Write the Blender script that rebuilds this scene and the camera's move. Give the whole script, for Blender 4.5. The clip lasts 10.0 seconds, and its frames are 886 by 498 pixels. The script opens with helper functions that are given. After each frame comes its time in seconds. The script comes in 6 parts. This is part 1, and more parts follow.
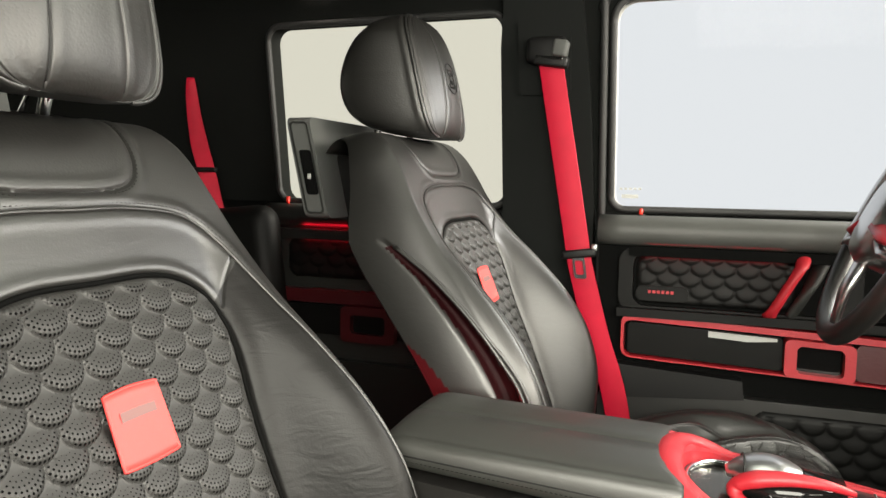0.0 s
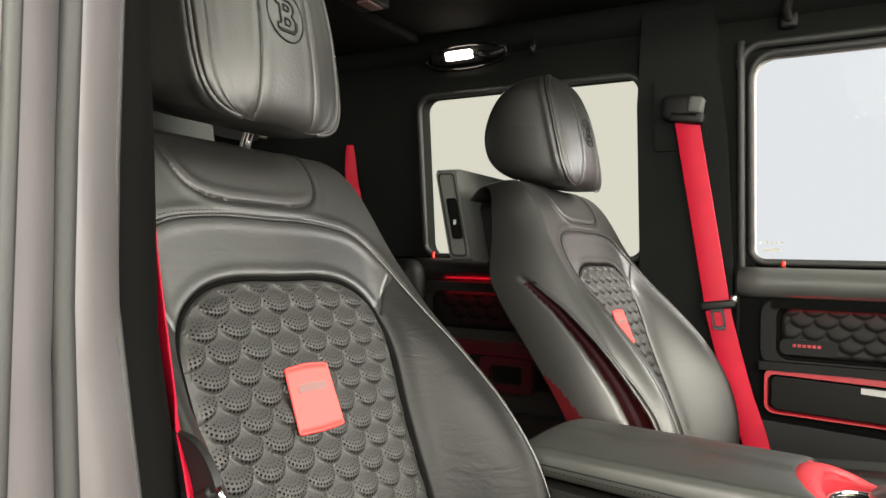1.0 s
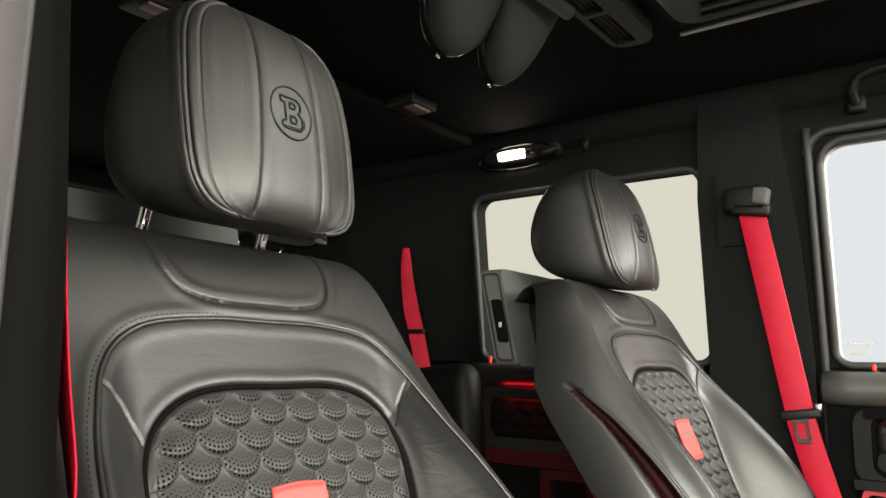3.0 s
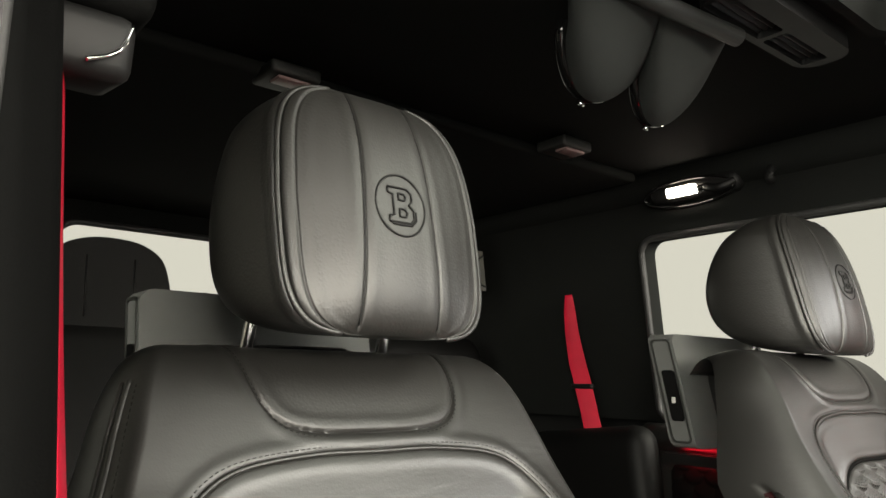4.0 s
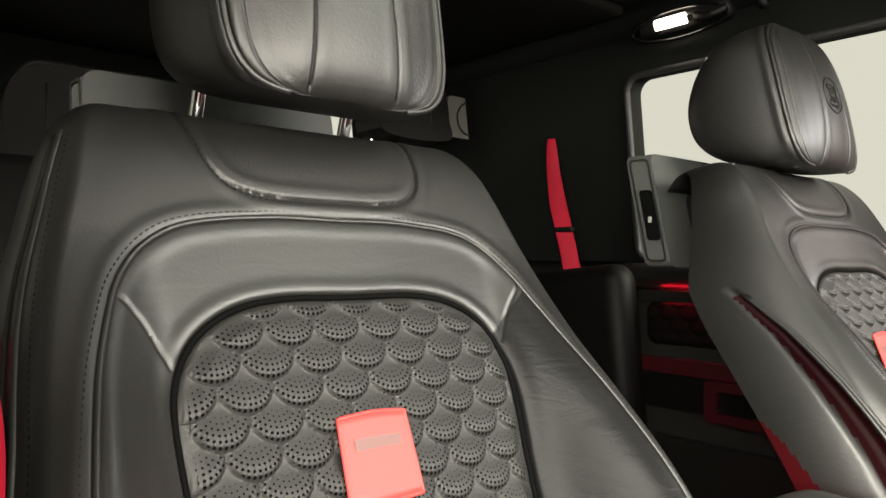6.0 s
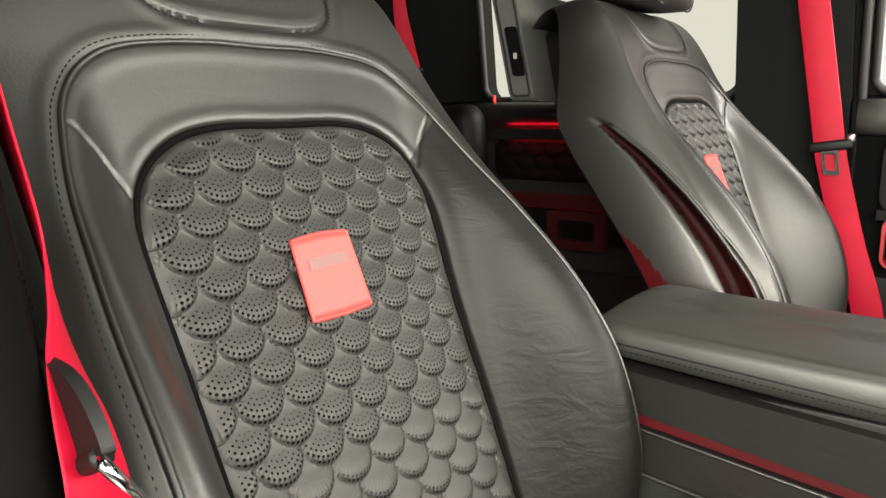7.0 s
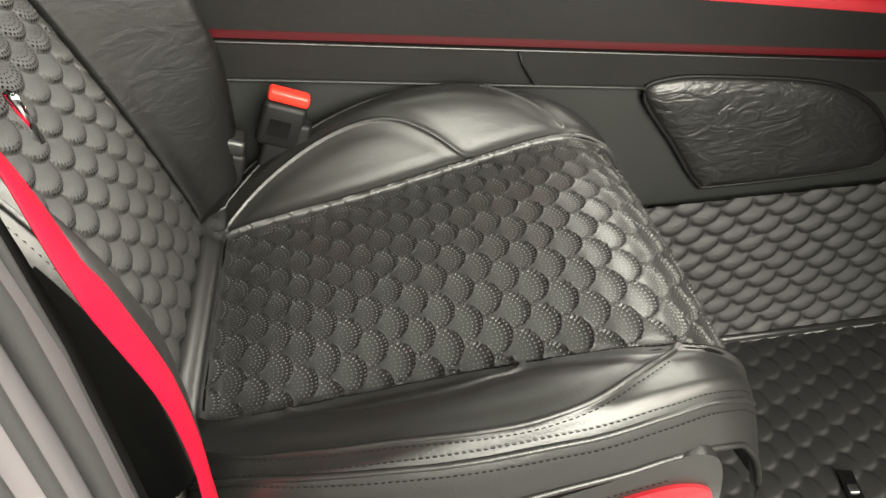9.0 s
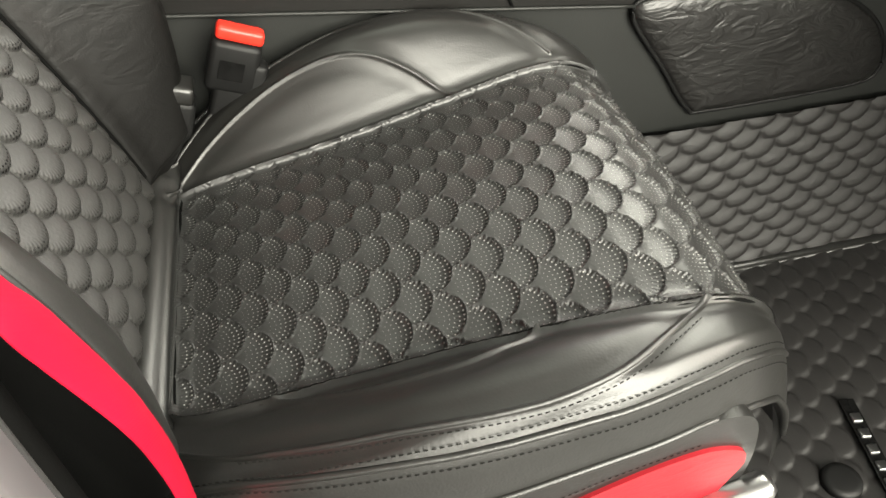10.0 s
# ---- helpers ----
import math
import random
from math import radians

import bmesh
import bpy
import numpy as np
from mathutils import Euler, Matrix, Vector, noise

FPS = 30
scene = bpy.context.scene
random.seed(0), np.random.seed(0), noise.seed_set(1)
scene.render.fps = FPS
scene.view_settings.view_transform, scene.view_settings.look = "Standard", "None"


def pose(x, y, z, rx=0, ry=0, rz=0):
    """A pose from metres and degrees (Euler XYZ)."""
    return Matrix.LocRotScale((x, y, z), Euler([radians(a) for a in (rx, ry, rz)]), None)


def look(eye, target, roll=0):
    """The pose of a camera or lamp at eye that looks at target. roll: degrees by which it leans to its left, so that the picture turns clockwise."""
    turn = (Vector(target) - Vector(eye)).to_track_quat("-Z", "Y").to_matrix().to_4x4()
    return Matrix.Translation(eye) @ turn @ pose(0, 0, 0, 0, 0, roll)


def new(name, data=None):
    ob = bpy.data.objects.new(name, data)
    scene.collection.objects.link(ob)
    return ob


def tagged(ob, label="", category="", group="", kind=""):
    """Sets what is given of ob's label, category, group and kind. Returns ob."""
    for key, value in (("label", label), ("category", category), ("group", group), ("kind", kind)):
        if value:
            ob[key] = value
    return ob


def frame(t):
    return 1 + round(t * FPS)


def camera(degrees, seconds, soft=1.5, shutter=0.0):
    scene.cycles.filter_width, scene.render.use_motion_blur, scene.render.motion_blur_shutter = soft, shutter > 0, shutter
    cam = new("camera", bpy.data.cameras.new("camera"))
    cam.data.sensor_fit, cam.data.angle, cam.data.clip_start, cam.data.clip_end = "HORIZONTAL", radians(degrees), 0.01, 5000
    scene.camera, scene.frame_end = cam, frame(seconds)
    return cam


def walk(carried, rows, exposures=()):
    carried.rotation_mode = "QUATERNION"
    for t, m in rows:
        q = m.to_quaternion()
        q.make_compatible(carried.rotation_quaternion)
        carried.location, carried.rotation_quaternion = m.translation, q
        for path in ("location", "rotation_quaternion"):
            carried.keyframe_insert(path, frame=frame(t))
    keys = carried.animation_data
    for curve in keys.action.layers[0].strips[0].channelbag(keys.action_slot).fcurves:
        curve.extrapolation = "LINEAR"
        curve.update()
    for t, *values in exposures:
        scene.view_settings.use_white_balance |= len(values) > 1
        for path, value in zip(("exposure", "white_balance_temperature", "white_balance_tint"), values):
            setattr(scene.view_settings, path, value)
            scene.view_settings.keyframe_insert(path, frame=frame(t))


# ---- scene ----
cam = camera(62.0, 10.0)
PATH = [
    (0, (0.311, -0.480, 0.918), (-0.356, 1.397, 0.732), 0.9),
    (0.5, (0.345, -0.524, 0.893), (-0.584, 1.245, 0.808), 1.2),
    (1, (0.346, -0.560, 0.850), (-0.664, 1.165, 0.880), 1.4),
    (1.5, (0.359, -0.570, 0.833), (-0.658, 1.147, 0.973), 1.5),
    (2, (0.369, -0.546, 0.833), (-0.634, 1.169, 1.063), 1.6),
    (2.2, (0.368, -0.530, 0.832), (-0.632, 1.183, 1.090), 1.5),
    (3.3, (0.375, -0.433, 0.879), (-0.922, 1.057, 1.193), 1.0),
    (3.5, (0.352, -0.403, 0.904), (-1.015, 1.022, 1.221), 0.9),
    (4, (0.334, -0.364, 0.948), (-1.193, 0.881, 1.295), 0.8),
    (4.5, (0.321, -0.316, 0.972), (-1.290, 0.811, 1.342), 1.2),
    (5, (0.313, -0.297, 0.949), (-1.331, 0.784, 1.310), 1.3),
    (5.5, (0.318, -0.297, 0.897), (-1.312, 0.837, 1.136), 1.3),
    (6, (0.319, -0.317, 0.857), (-1.212, 0.970, 0.887), 0.6),
    (6.2, (0.308, -0.325, 0.852), (-1.161, 1.030, 0.793), -0.2),
    (7.3, (0.266, -0.430, 0.835), (-0.705, 1.248, 0.343), -0.4),
    (7.5, (0.260, -0.438, 0.836), (-0.568, 1.286, 0.252), -0.5),
    (7.8, (0.256, -0.448, 0.839), (-0.323, 1.322, 0.109), -0.9),
    (8, (0.255, -0.463, 0.843), (-0.154, 1.302, -0.005), -1.3),
    (8.5, (0.239, -0.538, 0.828), (0.178, 1.168, -0.215), -2.9),
    (9, (0.188, -0.560, 0.849), (0.379, 0.998, -0.390), -2.1),
    (9.5, (0.154, -0.506, 0.826), (0.397, 0.975, -0.495), -2.5),
    (10, (0.169, -0.484, 0.815), (0.451, 0.934, -0.567), -2.7),
]
walk(cam, [(t, look(eye, target, roll)) for t, eye, target, roll in PATH],
     [(0, 0.12), (1.5, 0.08), (2.2, 0.05), (3.5, 0.15), (4.2, 0.02), (5.2, -0.1), (6, 0.12), (7.3, 0.2), (8, 0.08), (8.5, 0.1), (9, 0.22), (10, 0.3)])

# ---- light ----
world = bpy.data.worlds.new("showroom_light")
scene.world = world
world.use_nodes = True
world.node_tree.nodes["Background"].inputs[0].default_value = (0.99, 0.995, 0.945, 1)
world.node_tree.nodes["Background"].inputs[1].default_value = 0.11


def area_lamp(name, eye, target, sx, sy, watts, colour=(1, 1, 1)):
    lamp = bpy.data.lights.new(name, "AREA")
    lamp.shape, lamp.size, lamp.size_y, lamp.energy, lamp.color = "RECTANGLE", sx, sy, watts, colour
    ob = new(name, lamp)
    ob.matrix_world = look(eye, target)
    return ob


# unseen fill panels outside the car, added to light the cabin
area_lamp("fill_panel", (3.0, 2.4, 1.95), (0.3, 0.1, 0.55), 2.6, 1.0, 190, (1.0, 0.96, 0.86))
area_lamp("fill_panel", (2.2, 1.9, 2.7), (0.1, 0.1, 0.8), 2.6, 1.2, 160, (1.0, 0.97, 0.84))
area_lamp("fill_panel", (3.3, -0.4, 1.5), (-0.1, 0.1, 0.95), 2.8, 0.6, 210, (1.0, 0.93, 0.80))
area_lamp("fill_panel", (1.15, -2.2, 1.55), (0.3, -0.2, 0.5), 2.4, 1.6, 240, (1.0, 0.97, 0.84))
area_lamp("fill_panel", (0.4, 0.4, 3.3), (0.35, 0.35, 0.5), 2.0, 2.0, 70, (1.0, 0.97, 0.84))

# ---- materials ----


def mat_base(name, colour, rough=0.5, metal=0.0, spec=0.5):
    m = bpy.data.materials.new(name)
    m.use_nodes = True
    b = m.node_tree.nodes["Principled BSDF"]
    b.inputs["Base Color"].default_value = (*colour, 1)
    b.inputs["Roughness"].default_value = rough
    b.inputs["Metallic"].default_value = metal
    b.inputs["Specular IOR Level"].default_value = spec
    return m


def node(m, kind, **sets):
    n = m.node_tree.nodes.new(kind)
    for k, v in sets.items():
        n.inputs[k.replace("_", " ")].default_value = v
    return n


def link(m, a, b):
    m.node_tree.links.new(a, b)


def coords(m):
    return node(m, "ShaderNodeTexCoord").outputs["Object"]


def math_node(m, op, a, b=None, c=None):
    n = m.node_tree.nodes.new("ShaderNodeMath")
    n.operation = op
    for i, v in enumerate((a, b, c)):
        if v is None:
            continue
        if isinstance(v, (int, float)):
            n.inputs[i].default_value = v
        else:
            link(m, v, n.inputs[i])
    return n.outputs[0]


def mottled(m, colour_a, colour_b, scale, rough_a=None, rough_b=None, detail=4.0):
    """Colour and roughness that wander between two values."""
    b = m.node_tree.nodes["Principled BSDF"]
    n = node(m, "ShaderNodeTexNoise", Scale=scale, Detail=detail)
    link(m, coords(m), n.inputs["Vector"])
    mix = m.node_tree.nodes.new("ShaderNodeMix")
    mix.data_type = "RGBA"
    mix.inputs["A"].default_value, mix.inputs["B"].default_value = (*colour_a, 1), (*colour_b, 1)
    link(m, n.outputs["Fac"], mix.inputs["Factor"])
    link(m, mix.outputs["Result"], b.inputs["Base Color"])
    if rough_a is not None:
        r = node(m, "ShaderNodeMapRange")
        r.inputs["To Min"].default_value, r.inputs["To Max"].default_value = rough_a, rough_b
        link(m, n.outputs["Fac"], r.inputs["Value"])
        link(m, r.outputs["Result"], b.inputs["Roughness"])
    return mix.outputs["Result"]


def bump(m, height, strength, distance, chain=None):
    n = node(m, "ShaderNodeBump", Strength=strength, Distance=distance)
    link(m, height, n.inputs["Height"])
    if chain:
        link(m, chain, n.inputs["Normal"])
    return n.outputs["Normal"]


def leather(name, colour, rough=0.42, grain=0.0008, creases=0.14, spec=0.5, pebble=0.2):
    m = mat_base(name, colour, rough, 0, spec)
    b = m.node_tree.nodes["Principled BSDF"]
    mottled(m, [c * 0.8 for c in colour], [c * 1.25 for c in colour], 9, rough - 0.05, rough + 0.09)
    v = node(m, "ShaderNodeTexVoronoi", Scale=1 / grain / 2.2)
    v.feature = "SMOOTH_F1"
    link(m, coords(m), v.inputs["Vector"])
    n1 = bump(m, v.outputs["Distance"], pebble, 0.0004)
    w = node(m, "ShaderNodeTexNoise", Scale=26, Detail=3, Distortion=1.6)
    mp = node(m, "ShaderNodeMapping")
    mp.inputs["Scale"].default_value = (1.0, 0.45, 1.9)
    link(m, coords(m), mp.inputs["Vector"])
    link(m, mp.outputs[0], w.inputs["Vector"])
    n2 = bump(m, w.outputs["Fac"], creases, 0.004, n1)
    link(m, n2, b.inputs["Normal"])
    return m


def perforated(name, colour, backing, rough=0.5, spec=0.85, hole_size=0.0009):
    """Leather with rings of pinholes about the root of every scale."""
    m = mat_base(name, colour, rough)
    b = m.node_tree.nodes["Principled BSDF"]
    base = mottled(m, [c * 0.85 for c in colour], [c * 1.2 for c in colour], 12)
    at = m.node_tree.nodes.new("ShaderNodeAttribute")
    at.attribute_name = "fan"
    xyz = m.node_tree.nodes.new("ShaderNodeSeparateXYZ")
    link(m, at.outputs["Vector"], xyz.inputs[0])
    d, th, e = xyz.outputs[0], xyz.outputs[1], xyz.outputs[2]
    step = 0.0039
    ring = math_node(m, "ROUND", math_node(m, "DIVIDE", d, step))
    du = math_node(m, "SUBTRACT", d, math_node(m, "MULTIPLY", ring, step))
    turn = math_node(m, "MULTIPLY", th, ring)
    dv = math_node(m, "MULTIPLY", math_node(m, "SUBTRACT", turn, math_node(m, "ROUND", turn)), step)
    rr = math_node(m, "SQRT", math_node(m, "ADD", math_node(m, "MULTIPLY", du, du), math_node(m, "MULTIPLY", dv, dv)))
    grow = node(m, "ShaderNodeMapRange")
    for key, value in (("From Min", 0.007), ("From Max", 0.028), ("To Min", hole_size * 0.35), ("To Max", hole_size * 1.15)):
        grow.inputs[key].default_value = value
    link(m, d, grow.inputs["Value"])
    hole = node(m, "ShaderNodeMapRange")
    hole.inputs["From Min"].default_value, hole.inputs["From Max"].default_value = 1.25, 0.85
    link(m, math_node(m, "DIVIDE", rr, grow.outputs["Result"]), hole.inputs["Value"])
    inside = math_node(m, "MULTIPLY", math_node(m, "GREATER_THAN", e, 0.0016), math_node(m, "GREATER_THAN", d, 0.006))
    mask = math_node(m, "MULTIPLY", hole.outputs["Result"], inside)
    mix = m.node_tree.nodes.new("ShaderNodeMix")
    mix.data_type = "RGBA"
    mix.inputs["B"].default_value = (*backing, 1)
    link(m, mask, mix.inputs["Factor"])
    link(m, base, mix.inputs["A"])
    link(m, mix.outputs["Result"], b.inputs["Base Color"])
    link(m, math_node(m, "MULTIPLY_ADD", mask, 0.9 - rough, rough), b.inputs["Roughness"])
    link(m, math_node(m, "MULTIPLY_ADD", mask, 0.1 - spec, spec), b.inputs["Specular IOR Level"])
    v = node(m, "ShaderNodeTexVoronoi", Scale=420)
    v.feature = "SMOOTH_F1"
    link(m, coords(m), v.inputs["Vector"])
    n1 = bump(m, v.outputs["Distance"], 0.3, 0.0005)
    n2 = bump(m, math_node(m, "MULTIPLY", mask, -1.0), 0.8, 0.0008, n1)
    # fine gathers that run out to the brim of every scale
    near_brim = node(m, "ShaderNodeMapRange")
    near_brim.inputs["From Min"].default_value, near_brim.inputs["From Max"].default_value = 0.017, 0.028
    link(m, d, near_brim.inputs["Value"])
    pleat = math_node(m, "MULTIPLY", math_node(m, "SINE", math_node(m, "MULTIPLY", th, 44.0)), near_brim.outputs["Result"])
    n2 = bump(m, pleat, 0.5, 0.0004, n2)
    link(m, n2, b.inputs["Normal"])
    return m


def grained(name, colour, rough, scale=900, strength=0.25, spec=0.5):
    m = mat_base(name, colour, rough, 0, spec)
    mottled(m, [c * 0.8 for c in colour], [c * 1.2 for c in colour], 14, max(rough - 0.06, 0.02), min(rough + 0.06, 1))
    n = node(m, "ShaderNodeTexNoise", Scale=scale, Detail=2)
    link(m, coords(m), n.inputs["Vector"])
    link(m, bump(m, n.outputs["Fac"], strength, 0.0006), m.node_tree.nodes["Principled BSDF"].inputs["Normal"])
    return m


def glowing(name, colour, strength):
    m = mat_base(name, [min(c, 0.8) for c in colour], 0.4)
    b = m.node_tree.nodes["Principled BSDF"]
    b.inputs["Emission Color"].default_value = (*colour, 1)
    b.inputs["Emission Strength"].default_value = strength
    return m


def tinted_glass(name, colour):
    m = bpy.data.materials.new(name)
    m.use_nodes = True
    t = m.node_tree
    t.nodes.remove(t.nodes["Principled BSDF"])
    tr = t.nodes.new("ShaderNodeBsdfTransparent")
    tr.inputs[0].default_value = (*colour, 1)
    gl = t.nodes.new("ShaderNodeBsdfGlossy")
    gl.inputs["Roughness"].default_value = 0.02
    fr = t.nodes.new("ShaderNodeFresnel")
    fr.inputs[0].default_value = 1.07
    mx = t.nodes.new("ShaderNodeMixShader")
    link(m, fr.outputs[0], mx.inputs[0])
    link(m, tr.outputs[0], mx.inputs[1])
    link(m, gl.outputs[0], mx.inputs[2])
    link(m, mx.outputs[0], t.nodes["Material Output"].inputs["Surface"])
    return m


def webbing(name, colour):
    m = mat_base(name, colour, 0.55)
    b = m.node_tree.nodes["Principled BSDF"]
    mottled(m, [c * 0.82 for c in colour], [min(c * 1.12, 1) for c in colour], 30)
    b.inputs["Specular IOR Level"].default_value = 0.2
    w = node(m, "ShaderNodeTexWave", Scale=240, Distortion=0.4)
    w.bands_direction = "DIAGONAL"
    link(m, coords(m), w.inputs["Vector"])
    link(m, bump(m, w.outputs["Fac"], 0.1, 0.0004), b.inputs["Normal"])
    return m


def carbon(name):
    m = mat_base(name, (0.02, 0.02, 0.02), 0.3, 0, 0.2)
    b = m.node_tree.nodes["Principled BSDF"]
    mp = node(m, "ShaderNodeMapping")
    mp.inputs["Rotation"].default_value = (0, radians(45), 0)
    link(m, coords(m), mp.inputs["Vector"])
    c = node(m, "ShaderNodeTexChecker", Scale=520)
    c.inputs["Color1"].default_value, c.inputs["Color2"].default_value = (0.009, 0.009, 0.0085, 1), (0.003, 0.003, 0.003, 1)
    link(m, mp.outputs[0], c.inputs["Vector"])
    link(m, c.outputs["Color"], b.inputs["Base Color"])
    b.inputs["Coat Weight"].default_value, b.inputs["Coat Roughness"].default_value = 0.3, 0.04
    return m


LEATHER = leather("black_nappa", (0.0088, 0.0086, 0.0078), 0.39, creases=0.07, spec=0.85)
PEBBLED = leather("pebbled_nappa", (0.0095, 0.0092, 0.0083), 0.42, grain=0.0011, creases=0.03, spec=0.75, pebble=0.5)
ARM_LEATHER = leather("matt_nappa", (0.020, 0.0205, 0.018), 0.42, spec=0.9, creases=0.06)
SILL_LEATHER = leather("grey_sill_nappa", (0.06, 0.061, 0.057), 0.5, creases=0.05)
CRUMPLED = leather("soft_shaded_nappa", (0.006, 0.0058, 0.0055), 0.42, creases=0.22, spec=0.2)
KNEE = leather("creased_nappa", (0.012, 0.0115, 0.011), 0.36, creases=0.8, spec=0.7)
PANEL = leather("console_nappa", (0.011, 0.0104, 0.0098), 0.45, creases=0.1, spec=0.25)
# Darker copy of the black leather; the cabin's shade is in its colour.
SHADED_LEATHER = leather("shaded_nappa", (0.0035, 0.0035, 0.0033), 0.5, creases=0.05, spec=0.16)
SCALES = perforated("perforated_nappa", (0.0165, 0.0162, 0.0152), (0.001, 0.001, 0.001), 0.54, 0.6, 0.00098)
SEAT_SCALES = perforated("perforated_cushion_nappa", (0.009, 0.0089, 0.0085), (0.34, 0.34, 0.325), 0.43, 0.95, 0.0006)
QUILT = leather("quilted_mat_leather", (0.014, 0.0131, 0.0129), 0.48, spec=0.5, creases=0.2)
RED_LEATHER = leather("red_nappa", (0.34, 0.011, 0.019), 0.45, creases=0.15)
# Copy of the red leather for dim door trim, with shade in its colour.
RED_SHADE = leather("shaded_red_nappa", (0.045, 0.001, 0.003), 0.45, creases=0.15)
REAR_EDGE_RED = leather("rear_edge_red", (0.038, 0.0008, 0.0022), 0.55, creases=0.1, spec=0.12)
# The recess's shade and its faint red reflection are put into this colour.
CHANNEL_SHADE = leather("shadow_red_nappa", (0.012, 0.0007, 0.0014), 0.6, creases=0.1, spec=0.12)
RED_PATCH = grained("red_patch", (0.75, 0.055, 0.05), 0.5, 500, 0.15)
GREY_PRINT = grained("grey_print", (0.17, 0.075, 0.07), 0.5)
BELT = webbing("red_belt", (0.38, 0.0025, 0.021))
CHROME = mat_base("chrome", (0.82, 0.82, 0.83), 0.09, 1.0)
PLATE = mat_base("bright_plate", (0.42, 0.42, 0.41), 0.3, 0.2)
STACK = mat_base("satin_black", (0.006, 0.006, 0.006), 0.5, 0, 0.25)
SATIN = mat_base("satin_steel", (0.55, 0.55, 0.55), 0.3, 1.0)
BOWL = mat_base("bowl_metal", (0.20, 0.19, 0.17), 0.22, 1.0)
GLOSS_BLACK = mat_base("piano_black", (0.006, 0.006, 0.006), 0.06, 0, 0.4)
PLASTIC = grained("black_plastic", (0.006, 0.006, 0.006), 0.5, spec=0.28)
JAMB = grained("jamb_cover", (0.003, 0.0031, 0.003), 0.75, 700, 0.3, 0.04)
TRIM = grained("dark_grey_trim", (0.014, 0.0149, 0.0137), 0.52, 700, 0.35)
RUBBER = grained("black_rubber", (0.02, 0.02, 0.02), 0.6)
PILLAR = grained("pillar_cloth", (0.007, 0.0078, 0.0074), 0.8, 900, 0.3, 0.12)
SPEAKER = grained("speaker_cloth", (0.11, 0.11, 0.10), 0.8, 900, 0.3, 0.1)
CASE = grained("screen_case", (0.085, 0.088, 0.085), 0.7, 900, 0.2, 0.2)
SUEDE = grained("black_suede", (0.03, 0.033, 0.032), 0.9, 1500, 0.3, 0.2)
HEADLINER = grained("black_headliner", (0.008, 0.0086, 0.008), 0.95, 1500, 0.3, 0.1)
CARBON = carbon("carbon_weave")
RED_DIM = glowing("dim_red_strip", (0.6, 0.004, 0.02), 0.09)
RED_DIM.node_tree.nodes["Principled BSDF"].inputs["Base Color"].default_value = (0.03, 0.001, 0.002, 1)
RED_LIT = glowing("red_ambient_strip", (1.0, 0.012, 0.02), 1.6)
LAMP_LIT = glowing("warm_lamp", (1.0, 0.86, 0.72), 22.0)
RED_GLOW = glowing("red_glow_line", (1.0, 0.01, 0.03), 18.0)
RED_BEAM = glowing("added_red_glow", (1.0, 0.01, 0.03), 14.0)
RED_PLASTIC = mat_base("red_plastic", (0.8, 0.035, 0.02), 0.35)
PAINT = grained("grey_body_paint", (0.118, 0.110, 0.115), 0.4, 60, 0.05, 0.5)
FRONT_GLASS = tinted_glass("front_glass", (0.94, 0.955, 0.993))
REAR_GLASS = tinted_glass("rear_glass", (0.90, 0.885, 0.83))
SUNROOF_GLASS = tinted_glass("sunroof_glass", (0.6, 0.62, 0.61))
CLEAR_GLASS = tinted_glass("clear_glass", (0.92, 0.94, 0.93))
HALL = grained("hall_paint", (0.35, 0.35, 0.34), 0.8, 4, 0.05)
SHOW_FLOOR = grained("showroom_floor", (0.27, 0.27, 0.27), 0.35, 5, 0.05)
# The wall's brightness is its own emission; lamps add almost nothing.
GLOWING_WALL = glowing("glowing_white_wall", (0.99, 0.995, 0.945), 0.80)
GLOWING_WALL.node_tree.nodes["Principled BSDF"].inputs["Base Color"].default_value = (0.01, 0.01, 0.01, 1)
GLOWING_WALL.node_tree.nodes["Principled BSDF"].inputs["Specular IOR Level"].default_value = 0.0
PALE = grained("pale_label", (0.4, 0.4, 0.38), 0.6)
THREAD = grained("black_thread", (0.013, 0.013, 0.0124), 0.95, spec=0.0)
BROWN_TAB = grained("pinkish_metal_tab", (0.3, 0.2, 0.2), 0.35)

# ---- shape helpers ----


def empty(name, label, category, group="", kind="", at=(0, 0, 0)):
    ob = new(name)
    ob.location = at
    ob.empty_display_size = 0.05
    return tagged(ob, label, category, group, kind)


def raw(name, verts, faces, material, parent=None, label="", smooth=True):
    me = bpy.data.meshes.new(name)
    me.from_pydata([tuple(v) for v in verts], [], [tuple(f) for f in faces])
    me.materials.append(material)
    if smooth:
        me.shade_smooth()
    ob = new(name, me)
    if parent:
        ob.parent = parent
    return tagged(ob, label)


def part(name, bm, material, parent=None, label="", smooth=True):
    bmesh.ops.recalc_face_normals(bm, faces=bm.faces)
    me = bpy.data.meshes.new(name)
    bm.to_mesh(me)
    bm.free()
    me.materials.append(material)
    if smooth:
        me.shade_smooth()
        me.set_sharp_from_angle(angle=radians(38))
    ob = new(name, me)
    if parent:
        ob.parent = parent
    return tagged(ob, label)


